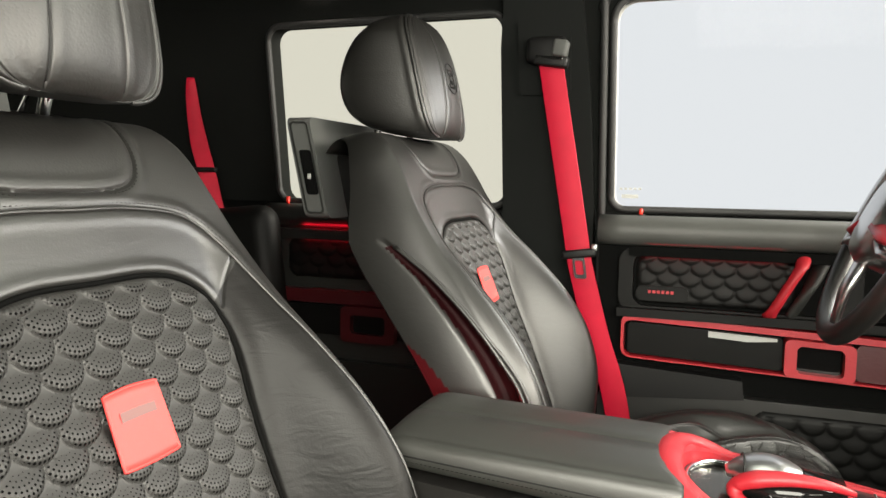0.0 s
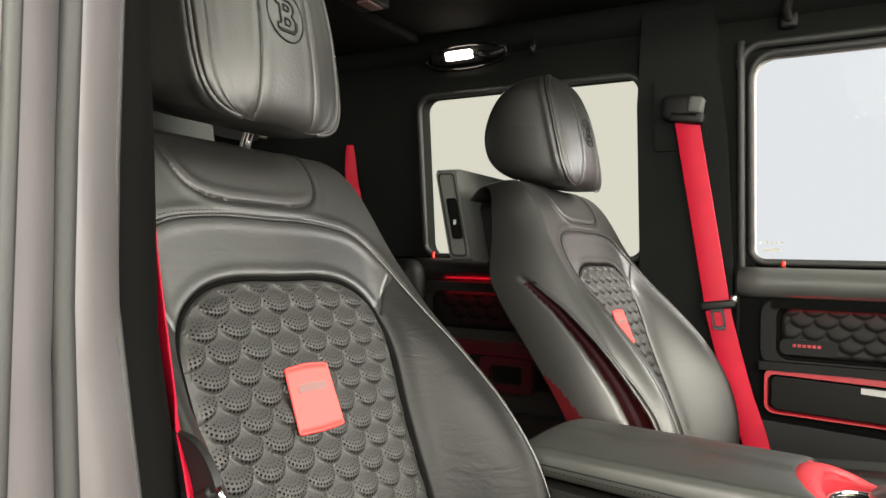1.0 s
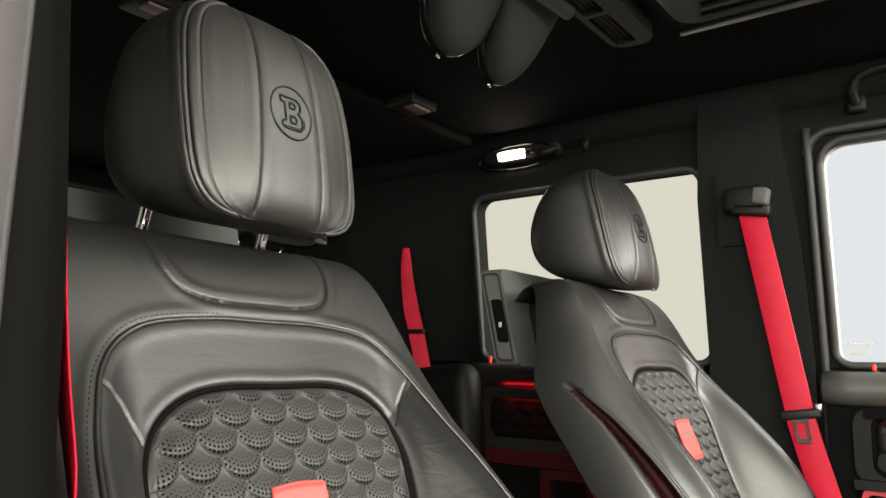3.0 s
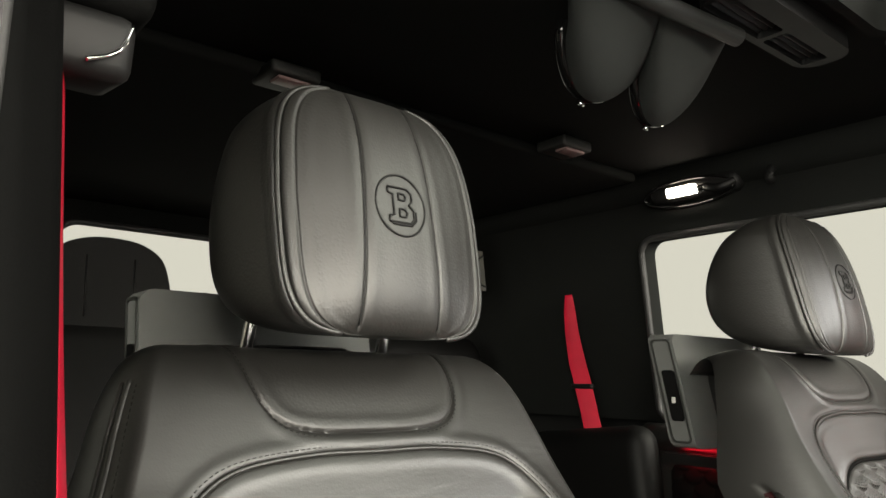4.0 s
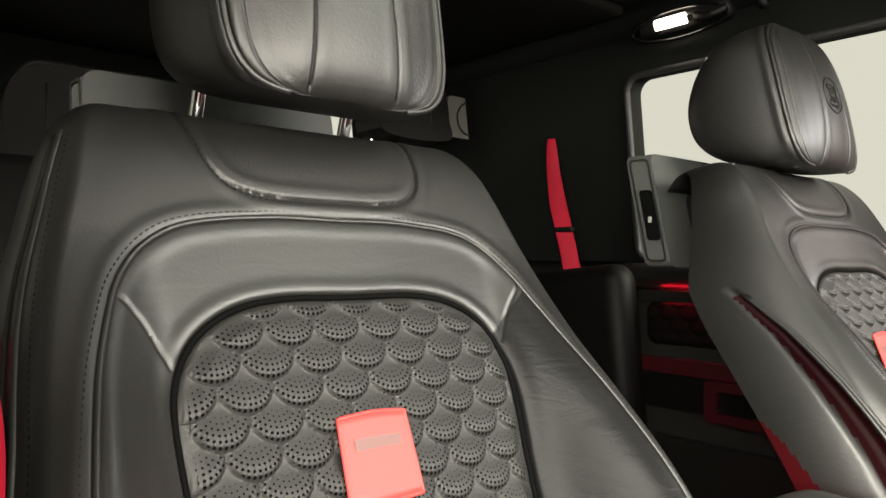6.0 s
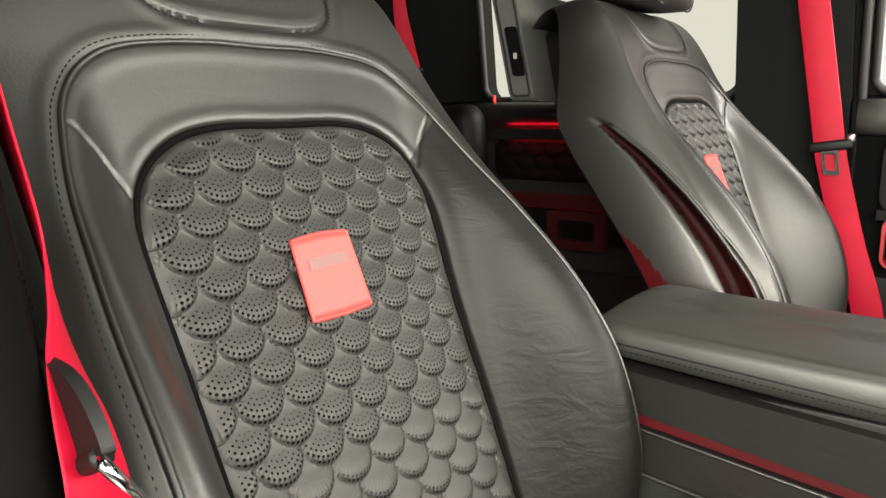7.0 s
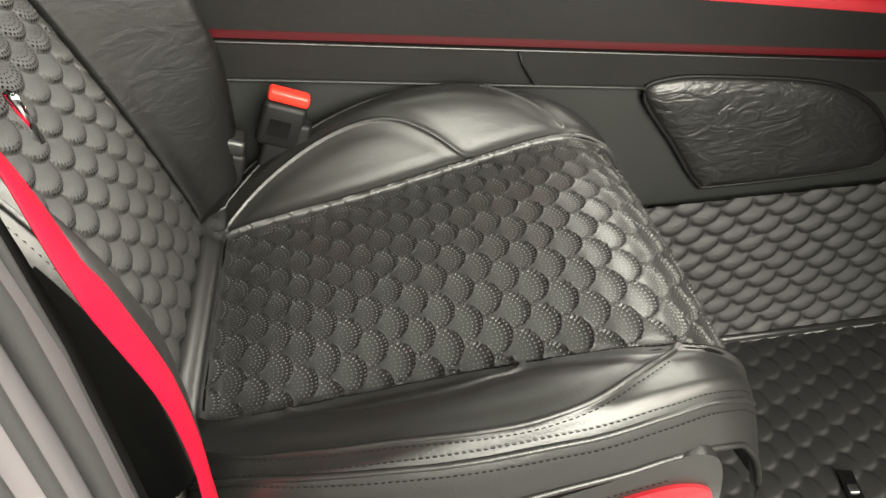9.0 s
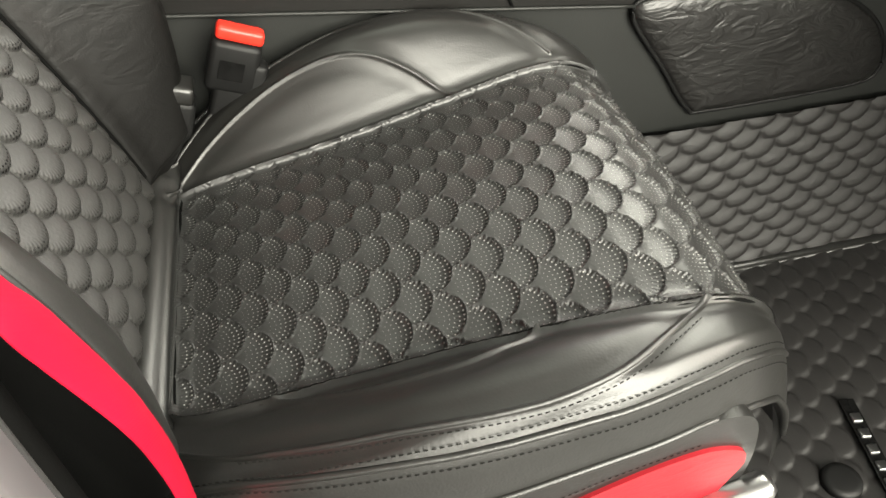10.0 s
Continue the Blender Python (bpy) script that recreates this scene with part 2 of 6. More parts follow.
def add_box(bm, centre, size, bevel=0.0, turn=None, segments=3):
    made = bmesh.ops.create_cube(bm, size=1)
    vs = made["verts"]
    bmesh.ops.scale(bm, vec=size, verts=vs)
    if bevel:
        es = {e for v in vs for e in v.link_edges}
        out = bmesh.ops.bevel(bm, geom=list(es), offset=bevel, segments=segments, affect="EDGES", profile=0.5)
        vs = list({v for f in out["faces"] for v in f.verts} | {v for v in vs if v.is_valid})
    m = Matrix.Translation(centre)
    if turn:
        m = m @ pose(0, 0, 0, *turn)
    bmesh.ops.transform(bm, matrix=m, verts=vs)
    return vs


def block(name, centre, size, bevel, material, parent=None, label="", turn=None, segments=3):
    bm = bmesh.new()
    add_box(bm, centre, size, bevel, turn, segments)
    return part(name, bm, material, parent, label)


def spline(pts, n=8, closed=False):
    """Points along a smooth curve through pts."""
    p = [np.array(q, float) for q in pts]
    out = []
    m = len(p)
    for i in range(m if closed else m - 1):
        a, b, c, d = (p[(i + k) % m] if closed else p[min(max(i + k, 0), m - 1)] for k in (-1, 0, 1, 2))
        for j in range(n):
            t = j / n
            out.append(0.5 * (2 * b + (c - a) * t + (2 * a - 5 * b + 4 * c - d) * t * t + (3 * b - a - 3 * c + d) * t ** 3))
    if not closed:
        out.append(p[-1])
    return np.array(out)


def tube(name, pts, radius, material, parent=None, label="", closed=False, sides=8, flat=1.0, up=(0, 0, 1)):
    """A round or oval bar along pts."""
    pts = np.array(pts, float)
    n = len(pts)
    rad = np.broadcast_to(np.array(radius, float), (n,))
    verts, faces = [], []
    for i in range(n):
        a, b = pts[(i - 1) % n if closed else max(i - 1, 0)], pts[(i + 1) % n if closed else min(i + 1, n - 1)]
        t = b - a
        t = t / (np.linalg.norm(t) + 1e-9)
        s = np.cross(t, up)
        if np.linalg.norm(s) < 1e-3:
            s = np.cross(t, (1, 0.3, 0))
        s = s / np.linalg.norm(s)
        w = np.cross(s, t)
        for k in range(sides):
            q = 2 * math.pi * k / sides
            verts.append(pts[i] + rad[i] * (math.cos(q) * s + flat * math.sin(q) * w))
    for i in range(n if closed else n - 1):
        for k in range(sides):
            j = (i + 1) % n
            faces.append((i * sides + k, i * sides + (k + 1) % sides, j * sides + (k + 1) % sides, j * sides + k))
    if not closed:
        faces += [tuple(range(sides))[::-1], tuple((n - 1) * sides + k for k in range(sides))]
    return raw(name, verts, faces, material, parent, label)


def strap(name, pts, across, width, material, parent=None, label="", thick=0.0014):
    """A woven band along pts; across: its sideways direction at every point."""
    pts, across = np.array(pts, float), np.array(across, float)
    if across.ndim == 1:
        across = np.tile(across, (len(pts), 1))
    verts, faces = [], []
    n = len(pts)
    width = np.broadcast_to(np.array(width, float), (n,))
    prof = [(-1, 0), (-0.94, 1), (0, 1.15), (0.94, 1), (1, 0), (0.94, -1), (0, -0.85), (-0.94, -1)]
    for i in range(n):
        t = pts[min(i + 1, n - 1)] - pts[max(i - 1, 0)]
        t /= np.linalg.norm(t)
        a = across[i] - t * (across[i] @ t)
        a /= np.linalg.norm(a)
        w = np.cross(t, a)
        for u, v in prof:
            verts.append(pts[i] + a * u * width[i] / 2 + w * v * thick / 2)
    k = len(prof)
    for i in range(n - 1):
        for j in range(k):
            faces.append((i * k + j, i * k + (j + 1) % k, (i + 1) * k + (j + 1) % k, (i + 1) * k + j))
    faces += [tuple(range(k))[::-1], tuple((n - 1) * k + j for j in range(k))]
    return raw(name, verts, faces, material, parent, label)


def rounded(x0, z0, x1, z1, r, n=6):
    """Corner points of a rounded rectangle."""
    out = []
    rs = r if isinstance(r, (tuple, list)) else (r,) * 4
    for (cx, cz, a), q in zip(((x1, z1, 0), (x0, z1, 90), (x0, z0, 180), (x1, z0, 270)), rs):
        sx, sz = (1 if cx == x1 else -1), (1 if cz == z1 else -1)
        for k in range(n + 1):
            t = radians(a + 90 * k / n)
            out.append((cx - sx * q + q * math.cos(t), cz - sz * q + q * math.sin(t)))
    return out


def sheet(name, outline, holes, y0, y1, material, parent=None, label="", to=lambda a, b, c: (a, c, b), bevel=0.0):
    """A plate cut from outline, with holes, between depths y0 and y1; to(a, b, depth) lays it into space."""
    bm = bmesh.new()
    edges = []
    for loop in (outline, *holes):
        vs = [bm.verts.new((a, b, 0)) for a, b in loop]
        edges += [bm.edges.new((vs[i], vs[(i + 1) % len(vs)])) for i in range(len(vs))]
    bmesh.ops.triangle_fill(bm, use_beauty=True, use_dissolve=False, edges=edges)
    geo = bmesh.ops.extrude_face_region(bm, geom=bm.faces[:])
    top = [v for v in geo["geom"] if isinstance(v, bmesh.types.BMVert)]
    for v in top:
        v.co.z = 1
    if bevel:
        side = [e for e in bm.edges if all(v.co.z == 1 for v in e.verts) and len(e.link_faces) == 2 and abs(e.calc_face_angle(0)) > 1.2]
        for v in bm.verts:
            v.co.z *= (y1 - y0)
        bmesh.ops.bevel(bm, geom=side, offset=bevel, segments=3, affect="EDGES", profile=0.5)
        for v in bm.verts:
            v.co = to(v.co.x, v.co.y, y0 + v.co.z)
    else:
        for v in bm.verts:
            v.co = to(v.co.x, v.co.y, y0 + (y1 - y0) * v.co.z)
    return part(name, bm, material, parent, label)


def grid_faces(nv, nu):
    i = np.arange(nv - 1)[:, None] * nu + np.arange(nu - 1)[None, :]
    return np.stack([i, i + 1, i + nu + 1, i + nu], -1).reshape(-1, 4)


def line_distance(a, b, poly):
    """Distance of the points (a, b) from a polyline."""
    poly = np.array(poly, float)
    best = np.full(a.shape, 9.0)
    for (x0, y0), (x1, y1) in zip(poly[:-1], poly[1:]):
        dx, dy = x1 - x0, y1 - y0
        t = np.clip(((a - x0) * dx + (b - y0) * dy) / (dx * dx + dy * dy + 1e-12), 0, 1)
        best = np.minimum(best, np.hypot(a - x0 - t * dx, b - y0 - t * dy))
    return best


def inside_poly(a, b, poly):
    res = np.zeros(a.shape, bool)
    poly = list(poly)
    for (x0, y0), (x1, y1) in zip(poly, poly[1:] + poly[:1]):
        hit = ((y0 > b) != (y1 > b)) & (a < (x1 - x0) * (b - y0) / (y1 - y0 + 1e-12) + x0)
        res ^= hit
    return res


def scale_field(a, b, w=0.0398, p=0.0215, r=0.0208, root=0.2, brim=0.2):
    """Fish-scale quilting; b grows towards the scales' tips. Height 0..1, and ring radius, angle and edge distance for the pinholes."""
    first = np.ceil((b - r) / p)
    taken = np.zeros(a.shape, bool)
    d0, th0, e0, u0 = (np.zeros(a.shape) for _ in range(4))
    over = np.full(a.shape, 9.0)
    tip = np.zeros(a.shape)

    def row(k):
        shift = np.mod(k, 2) * w / 2
        da = a - (np.round((a - shift) / w) * w + shift)
        return da, b - k * p

    for k in (-2, -1):
        da, db = row(first + k)
        over = np.minimum(over, np.abs(np.hypot(da, np.maximum(db, 0)) - r))
    for j in range(4):
        da, db = row(first + j)
        d = np.hypot(da, np.maximum(db, 0))
        now = (d < r) & ~taken
        ring = np.hypot(da, db + 0.45 * r)
        d0, u0, th0, tip = np.where(now, d, d0), np.where(now, ring, u0), np.where(now, np.arctan2(da, db + 0.45 * r), th0), np.where(now, db, tip)
        e0 = np.where(now, np.minimum(r - d, over), e0)
        taken |= now
        over = np.where(taken, over, np.minimum(over, d - r))
    own = np.clip((r - d0) / (brim * r), 0, 1)
    dome = 0.42 * np.sqrt(1 - (1 - own) ** 2) + 0.58 * np.sqrt(np.clip(1 - (d0 / r) ** 2, 0, 1))
    g = np.clip((tip + 0.55 * r) / (1.45 * r), 0, 1)
    h = dome * (root + (1 - root) * g * g * (3 - 2 * g))
    return h, u0, th0, e0


def groove(dist, depth=0.0028, wide=0.0022, puff=0.0016):
    return -depth * np.exp(-(dist / wide) ** 2) + puff * np.exp(-((dist - 0.0085) / 0.006) ** 2)


def push_out(P, h):
    """Moves a grid of points along its normals."""
    du = np.gradient(P, axis=1)
    dv = np.gradient(P, axis=0)
    n = np.cross(du, dv)
    n /= np.linalg.norm(n, axis=2, keepdims=True) + 1e-12
    return P + n * h[..., None]


def from_grid(name, P, mask, material, parent, label="", fan=None):
    """The part of a point grid where mask (per face) holds, as a mesh."""
    nv, nu = P.shape[:2]
    f = grid_faces(nv, nu)[mask.reshape(-1)]
    used, inv = np.unique(f, return_inverse=True)
    f = inv.reshape(-1, 4)
    me = bpy.data.meshes.new(name)
    me.from_pydata(P.reshape(-1, 3)[used].tolist(), [], f.tolist())
    if fan is not None:
        at = me.attributes.new("fan", "FLOAT_VECTOR", "POINT")
        at.data.foreach_set("vector", np.ascontiguousarray(fan.reshape(-1, 3)[used], dtype=np.float32).reshape(-1))
    me.materials.append(material)
    me.shade_smooth()
    ob = new(name, me)
    ob.parent = parent
    return tagged(ob, label)


def mid(v):
    return (v[:-1, :-1] + v[1:, :-1] + v[:-1, 1:] + v[1:, 1:]) / 4


def stitches(name, pts, normal, parent, gap=0.0052, long=0.0030, material=None):
    """A run of thread stitches along pts, lying on the leather."""
    pts = np.array(pts, float)
    nrm = np.array(normal, float)
    if nrm.ndim == 1:
        nrm = np.tile(nrm, (len(pts), 1))
    seg = np.linalg.norm(np.diff(pts, axis=0), axis=1)
    run = np.concatenate([[0], np.cumsum(seg)])
    verts, faces = [], []
    for s in np.arange(gap, run[-1] - gap, gap):
        c = np.array([np.interp(s, run, pts[:, k]) for k in range(3)])
        c2 = np.array([np.interp(s + long, run, pts[:, k]) for k in range(3)])
        n = np.array([np.interp(s, run, nrm[:, k]) for k in range(3)])
        n /= np.linalg.norm(n)
        t = c2 - c
        w = np.cross(t, n)
        w = w / (np.linalg.norm(w) + 1e-12) * 0.00048
        b = len(verts)
        verts += [c - w, c + w, c2 + w, c2 - w, (c + c2) / 2 - w * 0.7 + n * 0.0004, (c + c2) / 2 + w * 0.7 + n * 0.0004]
        faces += [(b, b + 1, b + 5, b + 4), (b + 4, b + 5, b + 2, b + 3), (b, b + 4, b + 3), (b + 1, b + 2, b + 5)]
    return raw(name, verts, faces, material or THREAD, parent)

# ---- shell of the car ----
LEAN_IN = 0.134
SILL = 0.858


def left_wall(a, b, c):
    """x, height and depth (outwards) on the car's left side, which leans in above the sill."""
    return (a, 1.14 + c - LEAN_IN * max(b - SILL, 0), b)


def right_wall(a, b, c):
    return (a, -0.42 - c + LEAN_IN * max(b - SILL, 0), b)


def rect(x0, z0, x1, z1):
    return [(x1, z1), (x0, z1), (x0, z0), (x1, z0)]


def build_shell():
    ground = block("ground", (0, 0, -0.68), (60, 60, 0.1), 0, SHOW_FLOOR)
    tagged(ground, "pale polished showroom floor under the car", "floor", kind="structure")
    hall = block("ceiling_hall", (0, 0, 4.0), (16, 12, 0.1), 0, HALL)
    tagged(hall, "dark grey showroom hall ceiling", "ceiling", kind="structure")
    hall = block("wall_hall", (0, -4.5, 1.66), (16, 0.1, 4.6), 0, HALL)
    tagged(hall, "grey showroom hall wall", "wall", kind="structure")
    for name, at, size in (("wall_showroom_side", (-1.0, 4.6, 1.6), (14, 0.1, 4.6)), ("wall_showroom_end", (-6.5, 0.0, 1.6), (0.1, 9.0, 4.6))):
        w = block(name, at, size, 0, GLOWING_WALL)
        tagged(w, "evenly self-glowing white showroom wall outside the car", "wall", kind="structure")
    fl = block("floor", (-0.35, 0.36, -0.03), (3.1, 1.56, 0.04), 0.004, PLASTIC)
    tagged(fl, "black carpeted car floor pan", "floor", kind="structure")
    front = rounded(0.118, 0.862, 0.94, 1.292, (0.05, 0.045, 0.03, 0.03))
    rear = rounded(-0.70, 0.861, -0.111, 1.277, 0.035)
    w = sheet("wall_left", rect(-1.84, SILL, 1.02, 1.44), [front, rear], 0, 0.05, HEADLINER, to=left_wall)
    tagged(w, "black upper body side with window openings", "wall", kind="structure")
    w = sheet("wall_left_lower", rect(-1.84, -0.05, 1.2, SILL + 0.003), [], 0.052, 0.09, PLASTIC, to=left_wall)
    tagged(w, "black lower body side of the car", "wall", kind="structure")
    for i, (loop, glass, words) in enumerate(((front, FRONT_GLASS, "clear front side window, bright showroom behind"),
                                              (rear, REAR_GLASS, "tinted rear door window"))):
        win = empty("window_%d" % (i + 1), words, "window", kind="structure")
        xs, zs = [p[0] for p in loop], [p[1] for p in loop]
        grow = [(p[0] + (0.012 if p[0] > (min(xs) + max(xs)) / 2 else -0.012), p[1] + (0.012 if p[1] > (min(zs) + max(zs)) / 2 else -0.012)) for p in loop]
        pane = sheet("pane", grow, [], 0.052, 0.056, glass, win, to=left_wall)
        pane.visible_shadow = False
        ring = [left_wall(a, b, -0.004) for a, b in loop]
        tube("window_seal", ring, 0.0075, RUBBER, win, closed=True, sides=8)
        if i == 0:
            ring2 = [left_wall(a + (0.02 if a > 0.5 else -0.022), b + (0.02 if b > 1.06 else -0.004), -0.006) for a, b in loop if b > 0.9]
            tube("frame_trim", ring2, 0.010, TRIM, win, sides=8)
            inner = [left_wall(a, b, 0.03) for a, b in loop]
            tube("pale_inner_edge", inner, 0.006, PALE, win, closed=True, sides=6)
    # right side: rear door, its window and the jamb of the open front door
    quarter_r = rounded(-1.70, 0.95, -1.22, 1.24, 0.04)
    rear_r = rounded(-0.70, 0.862, -0.20, 1.268, 0.035)
    w = sheet("wall_right", rect(-1.84, SILL, -0.06, 1.44), [rear_r, quarter_r], 0, 0.02, HEADLINER, to=right_wall)
    tagged(w, "black upper body side behind the open door", "wall", kind="structure")
    w = sheet("wall_right_lower", rect(-1.84, -0.05, -0.06, SILL + 0.01), [], 0.022, 0.035, PLASTIC, to=right_wall)
    tagged(w, "black lower body side behind the open door", "wall", kind="structure")
    for i, loop in enumerate((rear_r, quarter_r)):
        win = empty("window_%d" % (i + 4), "tinted rear window", "window", kind="structure")
        sheet("pane", loop, [], 0.016, 0.02, REAR_GLASS, win, to=right_wall).visible_shadow = False
    # roof, hatch, windscreen
    r = sheet("ceiling", rect(-1.855, -0.39, 0.995, 1.11), [rounded(-0.02, 0.04, 0.62, 0.705, 0.04)[::-1]], 1.43, 1.46, HEADLINER, to=lambda a, b, c: (a, b, c))
    tagged(r, "black suede headliner", "ceiling", kind="structure")
    r = block("ceiling_rear_drop", (-1.26, 0.36, 1.418), (1.17, 1.36, 0.024), 0.01, HEADLINER)
    tagged(r, "lower rear part of the black headliner", "ceiling", kind="structure")
    hatch_hole = rounded(0.04, 0.92, 1.085, 1.345, 0.06)
    h = sheet("wall_rear", rect(-0.45, -0.05, 1.17, 1.44), [hatch_hole], -1.80, -1.76, HEADLINER, to=lambda a, b, c: (c, a, b))
    tagged(h, "black tailgate inside", "wall", kind="structure")
    win = empty("window_3", "tinted tailgate window", "window", kind="structure")
    sheet("pane", rounded(0.03, 0.91, 1.095, 1.355, 0.06), [], -1.81, -1.805, REAR_GLASS, win, to=lambda a, b, c: (c, a, b)).visible_shadow = False
    tube("window_seal", [(-1.757, a, b) for a, b in hatch_hole], 0.009, RUBBER, win, closed=True)
    b = block("bulkhead", (1.2, 0.36, 0.33), (0.05, 1.56, 0.78), 0.01, PLASTIC)
    tagged(b, "black footwell bulkhead", "wall", kind="structure")
    for y in (-0.37, 1.07):
        p = tube("windscreen_pillar", [(0.98, y, 1.42), (1.08, y, 1.12), (1.2, y, 0.74)], 0.045, TRIM)
        tagged(p, "dark grey windscreen pillar", "pillar", kind="structure")
    win = empty("window_6", "clear windscreen", "window", kind="structure")
    p = raw("pane", [(1.0, -0.36, 1.42), (1.0, 1.06, 1.42), (1.2, 1.06, 0.76), (1.2, -0.36, 0.76)], [(0, 1, 2, 3)], CLEAR_GLASS, win)
    p.visible_shadow = False
    block("header_rail", (0.97, 0.36, 1.425), (0.09, 1.46, 0.05), 0.02, TRIM, win)


def build_jamb():
    """The right middle pillar and rear door edge that frame the open doorway."""
    plan = [(-0.22, -0.297), (-0.06, -0.291), (-0.02, -0.288), (-0.004, -0.289), (0.006, -0.295), (0.014, -0.306), (0.0205, -0.3275)]
    jamb = empty("door_jamb", "dark trimmed middle pillar with pale painted metal door edge", "pillar", kind="structure")

    def swell(z):
        q = min(max((0.86 - z) / 0.20, 0), 1)
        return 0.036 * q * q * (3 - 2 * q)

    def upright(name, pts, mat, z0=0.02, z1=1.42, steps=16):
        verts, faces = [], []
        n = len(pts)
        for k in range(steps + 1):
            z = z0 + (z1 - z0) * k / steps
            for x, y in pts:
                lean = -0.08 * max(z - 0.89, 0) if y > -0.308 else 0
                verts.append((x + swell(z) * ((1 - min(max((-0.335 - y) / 0.08, 0), 1)) if x > -0.1 else 0), y + lean, z))
        for k in range(steps):
            for i in range(n - 1):
                faces.append((k * n + i, k * n + i + 1, (k + 1) * n + i + 1, (k + 1) * n + i))
        ob = raw(name, verts, faces, mat, jamb)
        mod = ob.modifiers.new("thick", "SOLIDIFY")
        mod.thickness, mod.offset = 0.004, 0
        return ob

    upright("inner_trim", plan, JAMB)
    upright("painted_flange", [(0.021, -0.329), (0.032, -0.35), (0.060, -0.377)], PAINT)
    upright("outer_flange", [(0.060, -0.384), (0.076, -0.404), (0.084, -0.422), (0.076, -0.440), (-0.06, -0.452), (-0.3, -0.458)], PAINT)

    def seal(name, x, y, r, mat):
        pts = []
        for k in range(22):
            z = 0.05 + 1.36 * k / 21
            pts.append((x + swell(z) * (1 - min(max((-0.335 - y) / 0.08, 0), 1)), y, z))
        tube(name, pts, r, mat, jamb, sides=8)

    seal("door_seal", 0.062, -0.381, 0.0055, RUBBER)
    seal("edge_bead", 0.085, -0.416, 0.0035, RUBBER)
    seal("trim_edge", 0.021, -0.329, 0.003, RUBBER)
    seal("edge_bead", 0.084, -0.432, 0.003, RUBBER)
    s = block("door_sill", (0.56, -0.37, -0.02), (1.05, 0.15, 0.12), 0.02, PAINT)
    tagged(s, "pale grey painted door sill", "sill", kind="structure")
    s = block("sill_cover", (0.5, -0.315, 0.045), (0.95, 0.06, 0.02), 0.006, PLASTIC)
    tagged(s, "black plastic sill cover strip", "sill", kind="structure")
    low = block("pillar_foot", (0.02, -0.33, 0.2), (0.16, 0.1, 0.4), 0.03, PLASTIC)
    tagged(low, "black plastic foot of the middle pillar", "pillar", kind="structure")


# ---- seats ----
BACK_TILT = math.atan2(0.125, 0.325)
B_UP = np.array([-math.sin(BACK_TILT), 0, math.cos(BACK_TILT)])
B_OUT = np.array([math.cos(BACK_TILT), 0, math.sin(BACK_TILT)])
B_FOOT = np.array([0, 0, 0.39])
C_TILT = math.atan2(0.08, 0.387)
C_FWD = np.array([math.cos(C_TILT), 0, math.sin(C_TILT)])
C_OUT = np.array([-math.sin(C_TILT), 0, math.cos(C_TILT)])
C_FOOT = np.array([0.029, 0, 0.36])


def table(x, rows):
    return np.interp(x, [r[0] for r in rows], [r[1] for r in rows])


def smooth_table(x, rows):
    pts = spline(rows, 10)
    return np.interp(x, pts[:, 0], pts[:, 1])


def arc_profile(pts, step, start):
    """Resamples a profile evenly; returns run length (0 where the profile passes start) and the two coordinates."""
    c = spline(pts, 24)
    run = np.concatenate([[0], np.cumsum(np.linalg.norm(np.diff(c, axis=0), axis=1))])
    zero = run[np.argmin(np.linalg.norm(c - np.array(start), axis=1))]
    t = np.linspace(0, run[-1], int(run[-1] / step))
    return t - zero, np.interp(t, run, c[:, 0]), np.interp(t, run, c[:, 1])


B_PROFILE = [(-0.04, -0.03), (-0.02, -0.008), (0, 0), (0.1, 0.004), (0.2, 0.003), (0.3, 0), (0.48, 0), (0.55, -0.003), (0.60, -0.013), (0.632, -0.032), (0.648, -0.062), (0.65, -0.092), (0.64, -0.125)]
C_PROFILE = [(-0.06, -0.04), (-0.052, 0.0), (-0.036, 0.014), (-0.018, 0.012), (-0.006, 0.0), (0, -0.003), (0.012, 0), (0.1, 0.003), (0.3, 0.002), (0.375, -0.002), (0.415, -0.016), (0.445, -0.048), (0.455, -0.09), (0.45, -0.13)]


